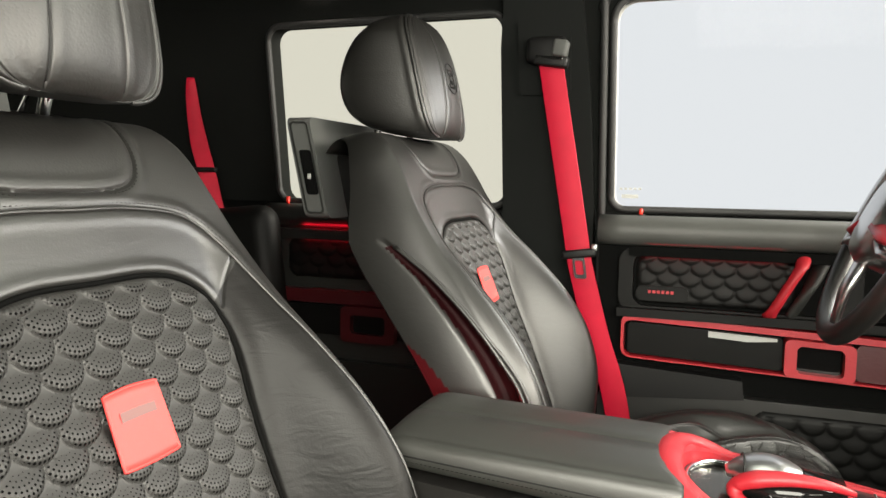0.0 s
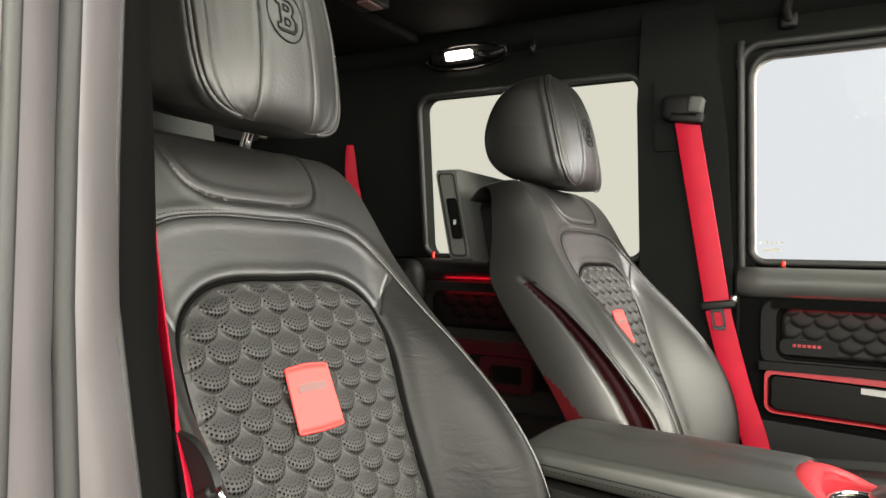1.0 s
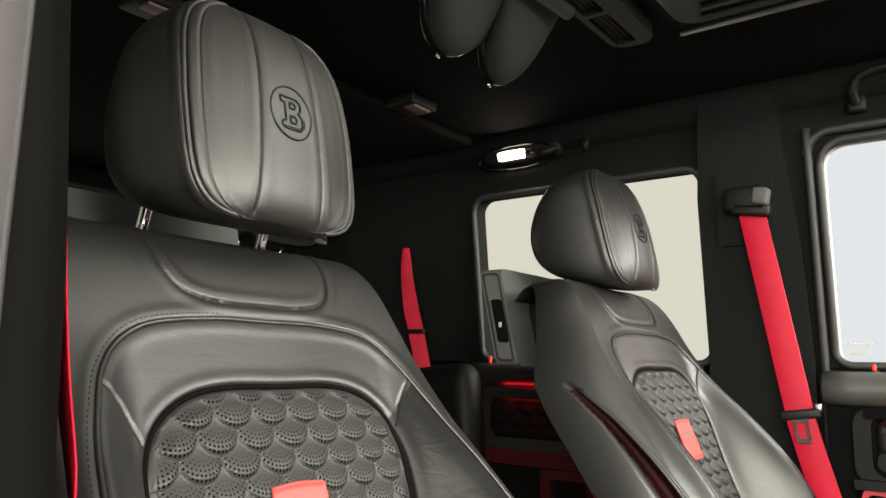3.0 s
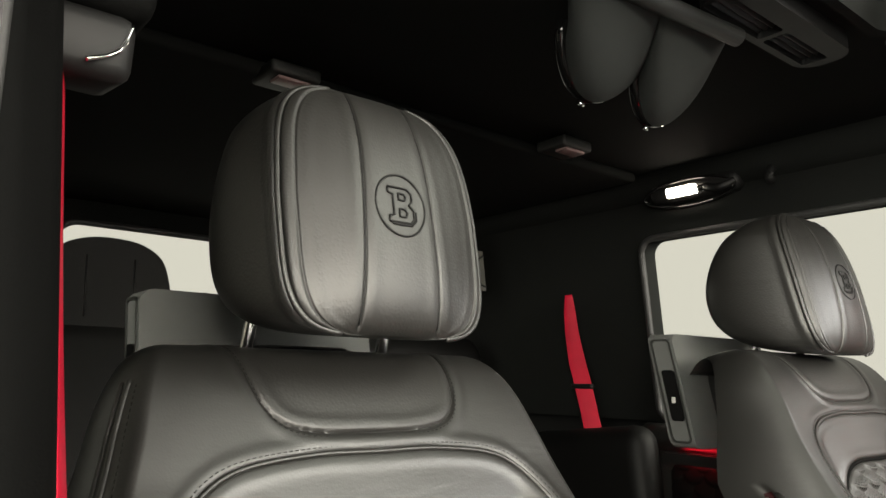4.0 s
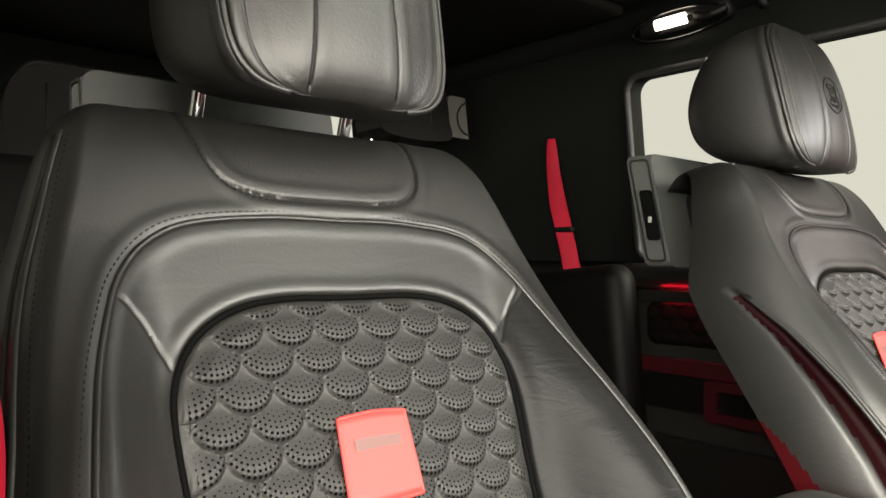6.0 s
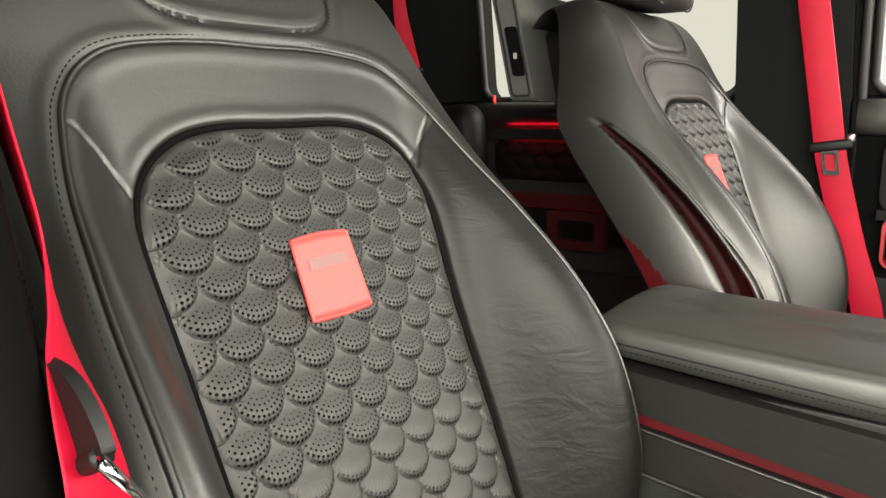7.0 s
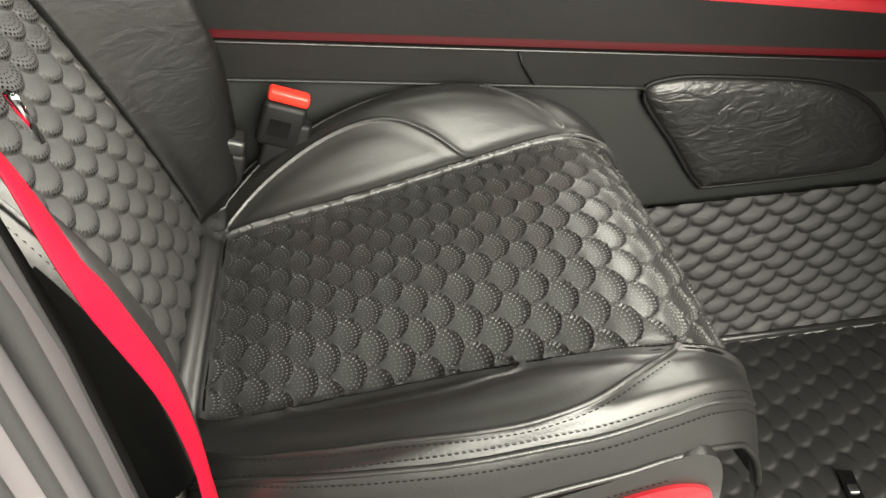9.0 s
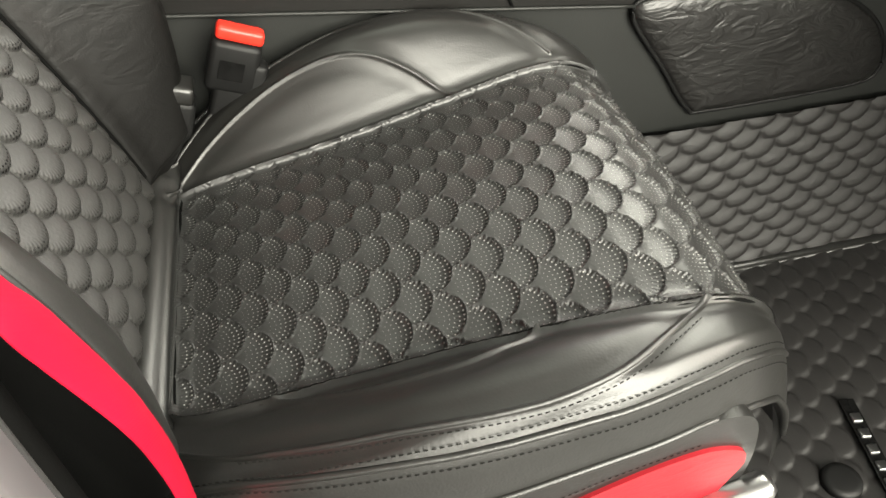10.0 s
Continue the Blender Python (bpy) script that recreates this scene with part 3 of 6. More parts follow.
class Cover:
    """An upholstered surface: a profile swept across the seat with side bolsters."""

    def __init__(self, profile, start, width, edge, height, foot, along, out, roll, step=0.0017, outer=1.0, ease=((0, 1), (1, 1)), crown=((-1, 0), (0, 0), (1, 0))):
        self.sv, self.ps, self.pn = arc_profile(profile, step, start)
        self.width, self.edge, self.height, self.roll, self.outer = width, edge, height, roll, outer
        self.foot, self.along, self.out, self.ease, self.crown = foot, along, out, ease, crown
        nu = int(2 * (0.30 + roll) / step)
        self.u = np.linspace(-1, 1, nu)
        self.U, self.S = np.meshgrid(self.u, self.sv)
        self.Y, self.P = self.lay(self.U, self.S)

    def lay(self, U, S):
        W = smooth_table(S, self.width)
        q = np.abs(U)
        th = np.clip((q - 0.80) / 0.20, 0, 1) * math.pi / 2 * 1.1
        flat = np.where(q < 0.80, W * 0.88 * q / 0.80, W * 0.88 + W * 0.12 * np.sin(th))
        drop = self.roll * (1 - np.cos(th)) * table(S, self.ease)
        Y = np.sign(U) * flat
        return Y, self.place(Y, S, drop, W)

    def place(self, Y, S, drop=0, W=None):
        W = smooth_table(S, self.width) if W is None else W
        e = table(S, self.edge)
        g = np.clip((np.abs(Y) - e + 0.006) / (0.88 * W - e), 0, 1.2)
        rise = np.sin(np.minimum(g / 0.78, 1) * math.pi / 2) ** 2 * (1 - 0.25 * np.clip((g - 0.78) / 0.4, 0, 1) ** 2)
        H = smooth_table(S, self.height) * np.where(Y < 0, self.outer, 1.0)
        sag = smooth_table(S, self.crown) * np.minimum(np.abs(Y) / e, 1) ** 2
        sag = np.where(Y > 0, 0.7 * sag * (1 - np.clip(g, 0, 1)), sag)
        n = np.interp(S, self.sv, self.pn) + H * rise - drop - sag
        s = np.interp(S, self.sv, self.ps)
        return self.foot + s[..., None] * self.along + n[..., None] * self.out + Y[..., None] * np.array([0, 1.0, 0])

    def curve(self, pts, lift=0.0, n=10):
        c = spline(pts, n)
        p = self.place(c[:, 0], c[:, 1])
        return p + self.out * lift


def fine_grid(cover, umax, s0, s1, step=0.00125):
    """A closer grid over the middle of a cover."""
    n = int(2 * umax / 0.80 * 0.24 / step)
    U, S = np.meshgrid(np.linspace(-umax, umax, n), np.arange(s0, s1, step))
    Y, P = cover.lay(U, S)
    return Y, S, P


def mirrored(half):
    """A curve from left to right out of its right half, which starts on the middle line."""
    return [(-a, b) for a, b in half[::-1]] + list(half[1:] if half[0][0] == 0 else half)


# where the side channel runs on the backrest, 1 being its rear edge, and half its width
CHANNEL = [(0.0, 0.865), (0.2, 0.865), (0.25, 0.87), (0.33, 0.885), (0.40, 0.905), (0.44, 0.925), (0.48, 0.95)]
CHANNEL_HALF = [(0.0, 0.032), (0.2, 0.027), (0.33, 0.017), (0.40, 0.011), (0.45, 0.007)]
seat_covers = []


def build_seat(name, label, inboard):
    seat = empty(name, label, "car seat", "front seats")
    # backrest
    back = Cover(B_PROFILE, (0, 0),
                 [(-0.06, 0.225), (0, 0.25), (0.1, 0.268), (0.2, 0.273), (0.3, 0.268), (0.4, 0.252), (0.48, 0.236), (0.55, 0.216), (0.60, 0.203), (0.64, 0.186), (0.68, 0.168), (0.74, 0.155)],
                 [(-0.06, 0.13), (0.1, 0.137), (0.3, 0.142), (0.4, 0.146), (0.7, 0.146)],
                 [(-0.06, 0.03), (0, 0.05), (0.06, 0.075), (0.12, 0.094), (0.2, 0.10), (0.28, 0.086), (0.36, 0.055), (0.43, 0.024), (0.5, 0.004), (0.56, 0), (0.7, 0)],
                 B_FOOT, B_UP, B_OUT, 0.10, ease=((0, 1), (0.48, 1), (0.60, 0.6), (0.68, 0.25), (0.75, 0.1)))
    inset = [(0, 0.469), (0.06, 0.469), (0.10, 0.461), (0.129, 0.442), (0.144, 0.415), (0.148, 0.38), (0.143, 0.3), (0.14, 0.2), (0.137, 0.1), (0.133, 0.0), (0.130, -0.06)]
    arch = [(0, 0.534), (0.06, 0.534), (0.12, 0.527), (0.152, 0.512), (0.173, 0.487), (0.186, 0.455), (0.199, 0.41), (0.213, 0.34), (0.222, 0.26), (0.226, 0.18), (0.224, 0.09), (0.212, 0.0), (0.20, -0.06)]
    spur = [(0.179, 0.474), (0.161, 0.452), (0.147, 0.424)]
    pad = [(0, 0.552), (0.05, 0.553), (0.082, 0.561), (0.098, 0.58), (0.106, 0.61), (0.112, 0.66)]
    inset_c, arch_c, pad_c = (spline(mirrored(c), 8) for c in (inset, arch, pad))
    spur_l = [(-a, b) for a, b in spur]
    h = groove(line_distance(back.Y, back.S, inset_c), 0.004, 0.0022, 0.0014)
    h += groove(line_distance(back.Y, back.S, arch_c), 0.0022, 0.0015, 0.0012)
    h += groove(line_distance(back.Y, back.S, pad_c), 0.0028, 0.0014, 0.0012)
    h += groove(line_distance(back.Y, back.S, spline(spur, 8)), 0.0017, 0.0016, 0.0) + groove(line_distance(back.Y, back.S, spline(spur_l, 8)), 0.0017, 0.0016, 0.0)
    run_in = np.clip((0.47 - back.S) / 0.10, 0, 1) * np.clip((back.S + 0.03) / 0.05, 0, 1)
    mid_u, half_u = table(back.S, CHANNEL), table(back.S, CHANNEL_HALF)
    h -= 0.020 * run_in * np.exp(-((back.U * inboard - mid_u) / half_u) ** 4)
    P = push_out(back.P, h)
    Yf, Sf, Pf = fine_grid(back, 0.62, -0.04, 0.49)
    q, d, th, e = scale_field(Yf, -Sf)
    edge = line_distance(Yf, Sf, inset_c)
    fade = np.clip((edge - 0.001) / 0.016, 0, 1)
    e = e * (fade > 0.45) * ((Sf > 0.22) | (d > 0.0235))
    Pf = push_out(Pf, groove(edge, 0.005, 0.003, 0.0) + 0.0088 * q * fade)
    f_ins = inside_poly(mid(Yf), mid(Sf), inset_c)
    ym, sm = mid(back.Y), mid(back.S)
    in_inset = inside_poly(ym, sm, inset_c)
    in_arch = inside_poly(ym, sm, arch_c) & ~in_inset
    in_pad = inside_poly(ym, sm, pad_c)
    chest = in_arch & ((sm > 0.44 + (np.abs(ym) - 0.15) * 0.9) | (np.abs(ym) < 0.12))
    from_grid("backrest_insert", Pf, f_ins, SCALES, seat, "black leather quilted in perforated fish scales", np.stack([d, th, e], -1))
    from_grid("chest_panel", P, chest & ~in_pad, LEATHER, seat)
    from_grid("neck_pad", P, in_pad, PEBBLED, seat)
    # The inboard bolster's shade is put into a darker, duller leather.
    from_grid("side_bolster", P, in_arch & ~chest & (ym * inboard > 0), CRUMPLED, seat, "softly creased black leather bolster, shade in its colour")
    from_grid("side_bolster", P, in_arch & ~chest & (ym * inboard < 0), LEATHER, seat)
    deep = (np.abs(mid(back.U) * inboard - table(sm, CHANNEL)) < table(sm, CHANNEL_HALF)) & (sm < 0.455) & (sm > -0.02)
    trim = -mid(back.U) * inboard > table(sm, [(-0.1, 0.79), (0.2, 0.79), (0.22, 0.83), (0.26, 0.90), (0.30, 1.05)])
    # dark red area at the rear edge, wider towards the bottom
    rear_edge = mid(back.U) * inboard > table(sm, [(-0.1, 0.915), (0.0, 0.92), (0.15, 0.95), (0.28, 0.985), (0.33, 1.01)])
    from_grid("backrest_shell", P, ~in_inset & ~in_arch & ~in_pad & ~deep & ~trim & ~rear_edge, LEATHER, seat)
    from_grid("rear_edge_panel", P, rear_edge & ~deep, REAR_EDGE_RED, seat, "dark red panel along the backrest's rear edge")
    from_grid("side_trim", P, ~in_inset & ~in_arch & trim, JAMB, seat, "black plastic trim on the backrest's outer side")
    from_grid("edge_channel", P, deep & ~in_arch, CHANNEL_SHADE, seat, "recessed channel along the backrest's side, shade in its colour")
    run = np.linspace(0.0, 0.45, 60)
    for out in (-1.15, -1.6):
        tube("channel_piping", back.lay(inboard * (table(run, CHANNEL) + out * table(run, CHANNEL_HALF)), run)[1], 0.0028, LEATHER, seat, sides=8)
    tube("insert_seam", back.curve(mirrored(inset), -0.0022), 0.0026, JAMB, seat, sides=8)
    pipe = back.curve(mirrored(arch), -0.0002)
    tube("piping", pipe, 0.0022, LEATHER, seat, sides=8)
    lines = [back.curve(mirrored([(a * 1.02 + (0.0035 if a > 0.17 else 0), b + (0.005 if a < 0.17 else 0)) for a, b in arch]), 0.0012),
             back.curve(mirrored([(a, b - 0.005) for a, b in pad]), 0.0012)]
    for c in lines:
        stitches("stitching", c, B_OUT, seat)
    # rear shell of the backrest
    rows, cols = back.P.shape[:2]
    keep = list(range(0, rows, 9)) + [rows - 1]
    t = np.linspace(0, 1, 25)
    Lp, Rp = P[keep, 0], P[keep, -1]
    bulge = 0.03 * (1 - np.linspace(0, 1, len(keep)) ** 5)[:, None] * (1 - (2 * t - 1) ** 6)[None, :]
    Q = Rp[:, None] + (Lp - Rp)[:, None] * t[None, :, None] - B_OUT * bulge[..., None]
    from_grid("rear_shell", Q, np.ones((len(keep) - 1, 24), bool), LEATHER, seat)
    run = np.linspace(0.26, 0.605, 80)
    for u in (0.872, 0.892):
        bend = u + table(run, [(0, -0.03), (0.38, -0.012), (0.45, 0.0), (0.56, 0.014), (0.60, 0.006)])
        tube("side_piping", back.lay(-inboard * bend, run)[1], 0.0024, LEATHER, seat, sides=8)
    bend = 0.845 + table(run, [(0, -0.03), (0.38, -0.012), (0.45, 0.0), (0.56, 0.014), (0.60, 0.006)])
    stitches("stitching", back.lay(-inboard * bend, run)[1] + np.array([0.0006, -inboard * 0.0008, 0]), (0.6, -inboard * 0.8, 0), seat)
    # badge
    c = [back.curve([(-0.037, 0.376), (-0.008, 0.378), (0.021, 0.376)], 0.0078), back.curve([(-0.039, 0.315), (-0.008, 0.314), (0.023, 0.315)], 0.0088)]
    top, low = c
    k = np.linspace(0, 1, 12)
    pts = top[None] + (low - top)[None] * k[:, None, None]
    badge = from_grid("badge", np.ascontiguousarray(pts[:, ::-1]), np.ones((11, top.shape[0] - 1), bool), RED_PATCH, seat, "red leather patch with a grey printed bar")
    mod = badge.modifiers.new("thick", "SOLIDIFY")
    mod.thickness, mod.offset = 0.0022, 0
    rim = np.concatenate([pts[0], pts[1:, -1], pts[-1, ::-1][1:], pts[::-1, 0][1:-1]])
    tube("badge_rim", rim, 0.0016, RED_PATCH, badge, closed=True, sides=6)
    bar0, bar1 = pts[5] * 0.5 + pts[4] * 0.5 + B_OUT * 0.0018, pts[6] + B_OUT * 0.0018
    m0 = pts.shape[1]
    raw("print_bar", [*bar0[4:m0 - 4], *(bar0 * 0.0 + pts[3] + B_OUT * 0.0018)[4:m0 - 4]],
        [(i, i + 1, i + 1 + m0 - 8, i + m0 - 8) for i in range(m0 - 9)], GREY_PRINT, badge)
    # cushion
    cu = Cover(C_PROFILE, (0, -0.003),
               [(-0.1, 0.20), (0, 0.236), (0.1, 0.258), (0.2, 0.266), (0.30, 0.262), (0.36, 0.252), (0.41, 0.236), (0.46, 0.216), (0.52, 0.202), (0.6, 0.20)],
               [(-0.1, 0.122), (0, 0.124), (0.4, 0.158), (0.6, 0.162)],
               [(-0.1, 0), (-0.03, 0.004), (0, 0.012), (0.08, 0.04), (0.18, 0.058), (0.27, 0.055), (0.34, 0.034), (0.40, 0.010), (0.46, 0), (0.6, 0)],
               C_FOOT, C_FWD, C_OUT, 0.13, outer=0.62, crown=((-0.2, 0), (-0.03, 0), (0.03, 0.005), (0.15, 0.018), (0.28, 0.021), (0.42, 0.02), (0.6, 0.012)))
    rim = [(0.0, 0.0), (0.06, 0.0), (0.118, 0.0), (0.126, 0.012), (0.134, 0.1), (0.142, 0.2), (0.15, 0.3), (0.157, 0.38), (0.163, 0.45), (0.165, 0.6)]
    near = [(0.0, 0.0), (0.06, 0.0), (0.124, 0.0), (0.141, 0.006), (0.150, 0.024), (0.155, 0.05), (0.156, 0.09), (0.155, 0.128), (0.157, 0.17), (0.160, 0.212), (0.165, 0.253), (0.171, 0.293), (0.176, 0.333), (0.179, 0.372), (0.176, 0.41), (0.171, 0.45), (0.166, 0.6)]
    rim_line = [(inboard * a, b) for a, b in rim[:0:-1]] + [(-inboard * a, b) for a, b in near]
    if inboard > 0:
        rim_line = rim_line[::-1]
    rim_c = spline(rim_line, 8)
    sweep = [(0.127, -0.012), (0.160, 0.03), (0.184, 0.10), (0.193, 0.16), (0.190, 0.21), (0.173, 0.255), (0.150, 0.288)]
    sweep_l = [(-0.157, 0.08), (-0.171, 0.113), (-0.181, 0.15), (-0.186, 0.19), (-0.186, 0.226), (-0.174, 0.262), (-0.164, 0.282)]
    crest = [(0.165, -0.01), (0.199, 0.05), (0.210, 0.089), (0.218, 0.126), (0.224, 0.164), (0.230, 0.20), (0.234, 0.235), (0.234, 0.273), (0.226, 0.314), (0.207, 0.353), (0.187, 0.384), (0.172, 0.402)]
    h = groove(line_distance(cu.Y, cu.S, rim_c), 0.004, 0.0022, 0.0014)
    far = lambda c, s: [(s * abs(a), b) for a, b in c]
    for c, deep in ((far(sweep, inboard), 0.0028), (far(sweep_l, -inboard), 0.0030), (far(crest, 1), 0.0022), (far(crest, -1), 0.0026)):
        h += groove(line_distance(cu.Y, cu.S, spline(c, 8)), deep, 0.0013, 0.0009)
    P = push_out(cu.P, h)
    Yf, Sf, Pf = fine_grid(cu, 0.74, 0.0, 0.58)
    q, d, th, e = scale_field(Yf, Sf + 0.004, root=0.45, brim=0.11)
    edge = line_distance(Yf, Sf, rim_c)
    fade = np.clip(edge / 0.016, 0, 1)
    e = e * (fade > 0.45)
    Pf = push_out(Pf, groove(edge, 0.0045, 0.0022, 0.0) + 0.0064 * q * fade)
    f_ins = inside_poly(mid(Yf), mid(Sf), rim_c)
    ym, sm = mid(cu.Y), mid(cu.S)
    ins = inside_poly(ym, sm, rim_c)
    from_grid("cushion_insert", Pf, f_ins, SEAT_SCALES, seat, "black leather quilted in perforated fish scales", np.stack([d, th, e], -1))
    tube("insert_seam", cu.curve([p for p in rim_line if p[1] < 0.5], -0.0002), 0.0024, JAMB, seat, sides=8)
    from_grid("cushion_roll", P, ~ins & (sm < 0.0), LEATHER, seat)
    tuck = np.abs(mid(cu.U)) < np.interp(sm, [0, 0.36, 0.44, 0.50, 0.6], [0.905, 0.908, 0.92, 0.96, 1.0])
    from_grid("cushion_bolster", P, ~ins & (sm >= 0.0) & (ym > 0) & tuck, LEATHER, seat)
    from_grid("cushion_bolster", P, ~ins & (sm >= 0.0) & (ym < 0) & tuck, LEATHER, seat)
    for sgn in (1, -1):
        run = np.linspace(0.0, 0.50, 60)
        low = cu.lay(sgn * np.interp(run, [0, 0.36, 0.44, 0.50], [0.905, 0.908, 0.92, 0.96]), run)[1]
        under = low + np.array([0, -sgn * 0.05, -0.012])
        raw("cushion_underside", [*low, *under], [(i, i + 1, i + 61, i + 60) for i in range(59)], LEATHER, seat)
        tube("lower_edge", low, 0.003, LEATHER, seat, sides=8)
    for sgn in (1, -1):
        tube("piping", cu.curve([(sgn * a, b) for a, b in crest], -0.0006), 0.0022, LEATHER, seat, sides=8)
        stitches("stitching", cu.curve([(sgn * (a + 0.0065), b + 0.003) for a, b in crest[1:-1]], 0.0016), (0, sgn * 0.7, 0.7), seat)
        run = np.linspace(0.0, 0.47, 60)
        welt = table(run, [(0, 0.785), (0.05, 0.798), (0.085, 0.812), (0.12, 0.821), (0.157, 0.830), (0.193, 0.840), (0.23, 0.848), (0.266, 0.853), (0.304, 0.857), (0.40, 0.855), (0.47, 0.86)])
        tube("piping", cu.lay(sgn * welt, run)[1], 0.0027, LEATHER, seat, sides=8)
        for off in (-0.016, 0.016):
            stitches("stitching", cu.lay(sgn * (welt + off), run)[1] + np.array([0, sgn * 0.0008, 0.0005]), (0, sgn, 0.4), seat)
    # skirt under the cushion's front and sides
    block("seat_base", (0.19, 0, 0.20), (0.44, 0.44, 0.26), 0.03, PLASTIC, seat)
    for sgn in (1, -1):
        hang = lambda a, b, c, s=sgn: (a, s * (0.226 + c), b)
        out = [(-0.06, 0.29), (-0.06, 0.13), (0.1, 0.12), (0.34, 0.14), (0.425, 0.20), (0.446, 0.28), (0.444, 0.335), (0.432, 0.366), (0.405, 0.372), (0.376, 0.362), (0.336, 0.349), (0.255, 0.330), (0.1, 0.305)]
        sheet("side_valance", [tuple(p) for p in spline(out, 5, True)], [], 0, 0.020, LEATHER, seat, to=hang, bevel=0.008)
        red = [(0.20, 0.26), (0.22, 0.16), (0.33, 0.16), (0.40, 0.22), (0.434, 0.293), (0.438, 0.315), (0.430, 0.329), (0.406, 0.337), (0.376, 0.333), (0.339, 0.321), (0.29, 0.300)]
        sheet("red_insert", [tuple(p) for p in spline(red, 5, True)], [], 0.0195, 0.0235, RED_LEATHER, seat, "red leather inlay on the seat side", to=hang, bevel=0.002)
        stitches("stitching", [hang(a, b, 0.0204) for a, b in spline([(0.26, 0.303), (0.298, 0.316), (0.339, 0.330), (0.402, 0.345)], 8)], (0, sgn, 0), seat)
        if sgn < 0:
            tube("adjust_lever", [(0.37, -0.256, 0.240), (0.425, -0.256, 0.262), (0.462, -0.255, 0.274), (0.468, -0.255, 0.276)], [0.011, 0.013, 0.013, 0.008], SATIN, seat, "satin metal adjusting lever", flat=0.8, sides=14)
        block("seat_rail", (0.18, sgn * 0.2, 0.04), (0.62, 0.04, 0.05), 0.006, SATIN if sgn < 0 else PLASTIC, seat)
        for x in (-0.08, 0.42):
            block("rail_foot", (x, sgn * 0.2, 0.03), (0.05, 0.05, 0.06), 0.006, PLASTIC, seat)
    # headrest: a gently bowed front panel and deep sides that round into the back
    ZC, HALF = 1.0975, 0.1155

    def front_half(w):
        up = (1 - np.abs(np.clip(w, 0, 1)) ** 4.0) ** (1 / 4.0)
        down = (1 - np.abs(np.clip(w, -1, 0)) ** 5.0) ** (1 / 5.0)
        return 0.106 * up * down * (1 - 0.05 * np.clip(w, 0, 1) - 0.03 * np.clip(-w, 0, 1))

    def seam_x(w):
        return -0.206 - 0.024 * w - 0.010 * np.clip(w, 0, 1) ** 2

    def bow(w):
        return 0.026 * np.sqrt(np.clip(1 - np.abs(w) ** 3, 0, 1)) - 0.004 * np.clip(-w, 0, 1) ** 2

    def back_depth(w):
        up = np.clip((w + 0.29) / 1.29, 0, 1)
        down = np.clip((-0.29 - w) / 0.71, 0, 1)
        return 0.158 * (1 - up ** 1.75) ** (1 / 1.75) * (1 - down ** 2.6) ** (1 / 2.6)

    nv, nf, nb = 120, 300, 260
    w1 = -np.cos(math.pi * np.linspace(0.0, 1.0, nv))
    f = np.linspace(-1, 1, nf)
    phi = np.linspace(0, math.pi, nb)[1:]
    W, Fy = np.meshgrid(w1, np.sin(f * math.pi / 2), indexing="ij")
    Wb, Ph = np.meshgrid(w1, phi, indexing="ij")
    yf = front_half(W) * Fy
    xf = seam_x(W) + bow(W) * (1 - Fy ** 2) ** 0.8
    cb, sb = np.cos(Ph), np.sin(Ph)
    yb = front_half(Wb) * np.sign(cb) * np.abs(cb) ** 0.26 + 0.02 * np.sign(cb) * np.abs(np.sin(2 * Ph)) ** 0.7 * np.clip(back_depth(Wb) / 0.1, 0, 1)
    xb = seam_x(Wb) - back_depth(Wb) * sb ** 0.85
    H = np.stack([np.concatenate([xf, xb], 1), np.concatenate([yf, yb], 1), ZC + HALF * np.concatenate([W, Wb], 1)], -1)
    rim_gap = np.concatenate([front_half(W) - np.abs(yf), np.abs(xb - seam_x(Wb))], 1)
    seam_y = 0.0365 - 0.005 * W
    hf = groove(np.abs(np.abs(yf) - seam_y), 0.0034, 0.0011, 0.0007) + groove(np.abs(front_half(W) - np.abs(yf) - 0.012), 0.0016, 0.0012, 0.0008)
    hh = np.concatenate([hf, np.zeros(Wb.shape)], 1) + groove(rim_gap, 0.005, 0.0018, 0.0022)
    closing = np.clip((1 - np.abs(np.concatenate([W, Wb], 1))) * 14, 0, 1)
    Pn = push_out(H, hh * closing)
    head = from_grid("headrest", Pn, np.ones((nv - 1, Pn.shape[1] - 1), bool), PEBBLED, seat)
    for sgn in (1, -1):
        tube("headrest_seam", [(seam_x(q) + bow(q) * (1 - ((0.0365 - 0.005 * q) / front_half(q)) ** 2) ** 0.8 - 0.0016, sgn * (0.0365 - 0.005 * q), ZC + HALF * q) for q in np.linspace(-0.93, 0.95, 60)], 0.0009, PLASTIC, head, sides=6)
    for col, sgn in ((0, -1), (nf - 1, 1)):
        tube("headrest_piping", H[5:nv - 5, col] + np.array([0, sgn * 0.0005, 0]), 0.0026, LEATHER, head, sides=8)
        inner = [(seam_x(q) + bow(q) * (1 - ((front_half(q) - 0.010) / front_half(q)) ** 2) ** 0.8 + 0.0012, sgn * (front_half(q) - 0.010), ZC + HALF * q) for q in np.linspace(-0.92, 0.93, 70)]
        stitches("stitching", inner, (0.8, sgn * 0.6, 0), head)

    def on_face(y, z):
        w0 = (z - ZC) / HALF
        return np.array([seam_x(w0) + bow(w0) * (1 - (y / front_half(w0)) ** 2) ** 0.8 + 0.0006, y, z])

    ez = ZC + 0.0005
    ring = [on_face(0.0265 * math.cos(k * math.pi / 24), ez + 0.0285 * math.sin(k * math.pi / 24)) for k in range(48)]
    tube("emblem_ring", ring, 0.0011, PLASTIC, head, "embossed ring", closed=True, sides=6)
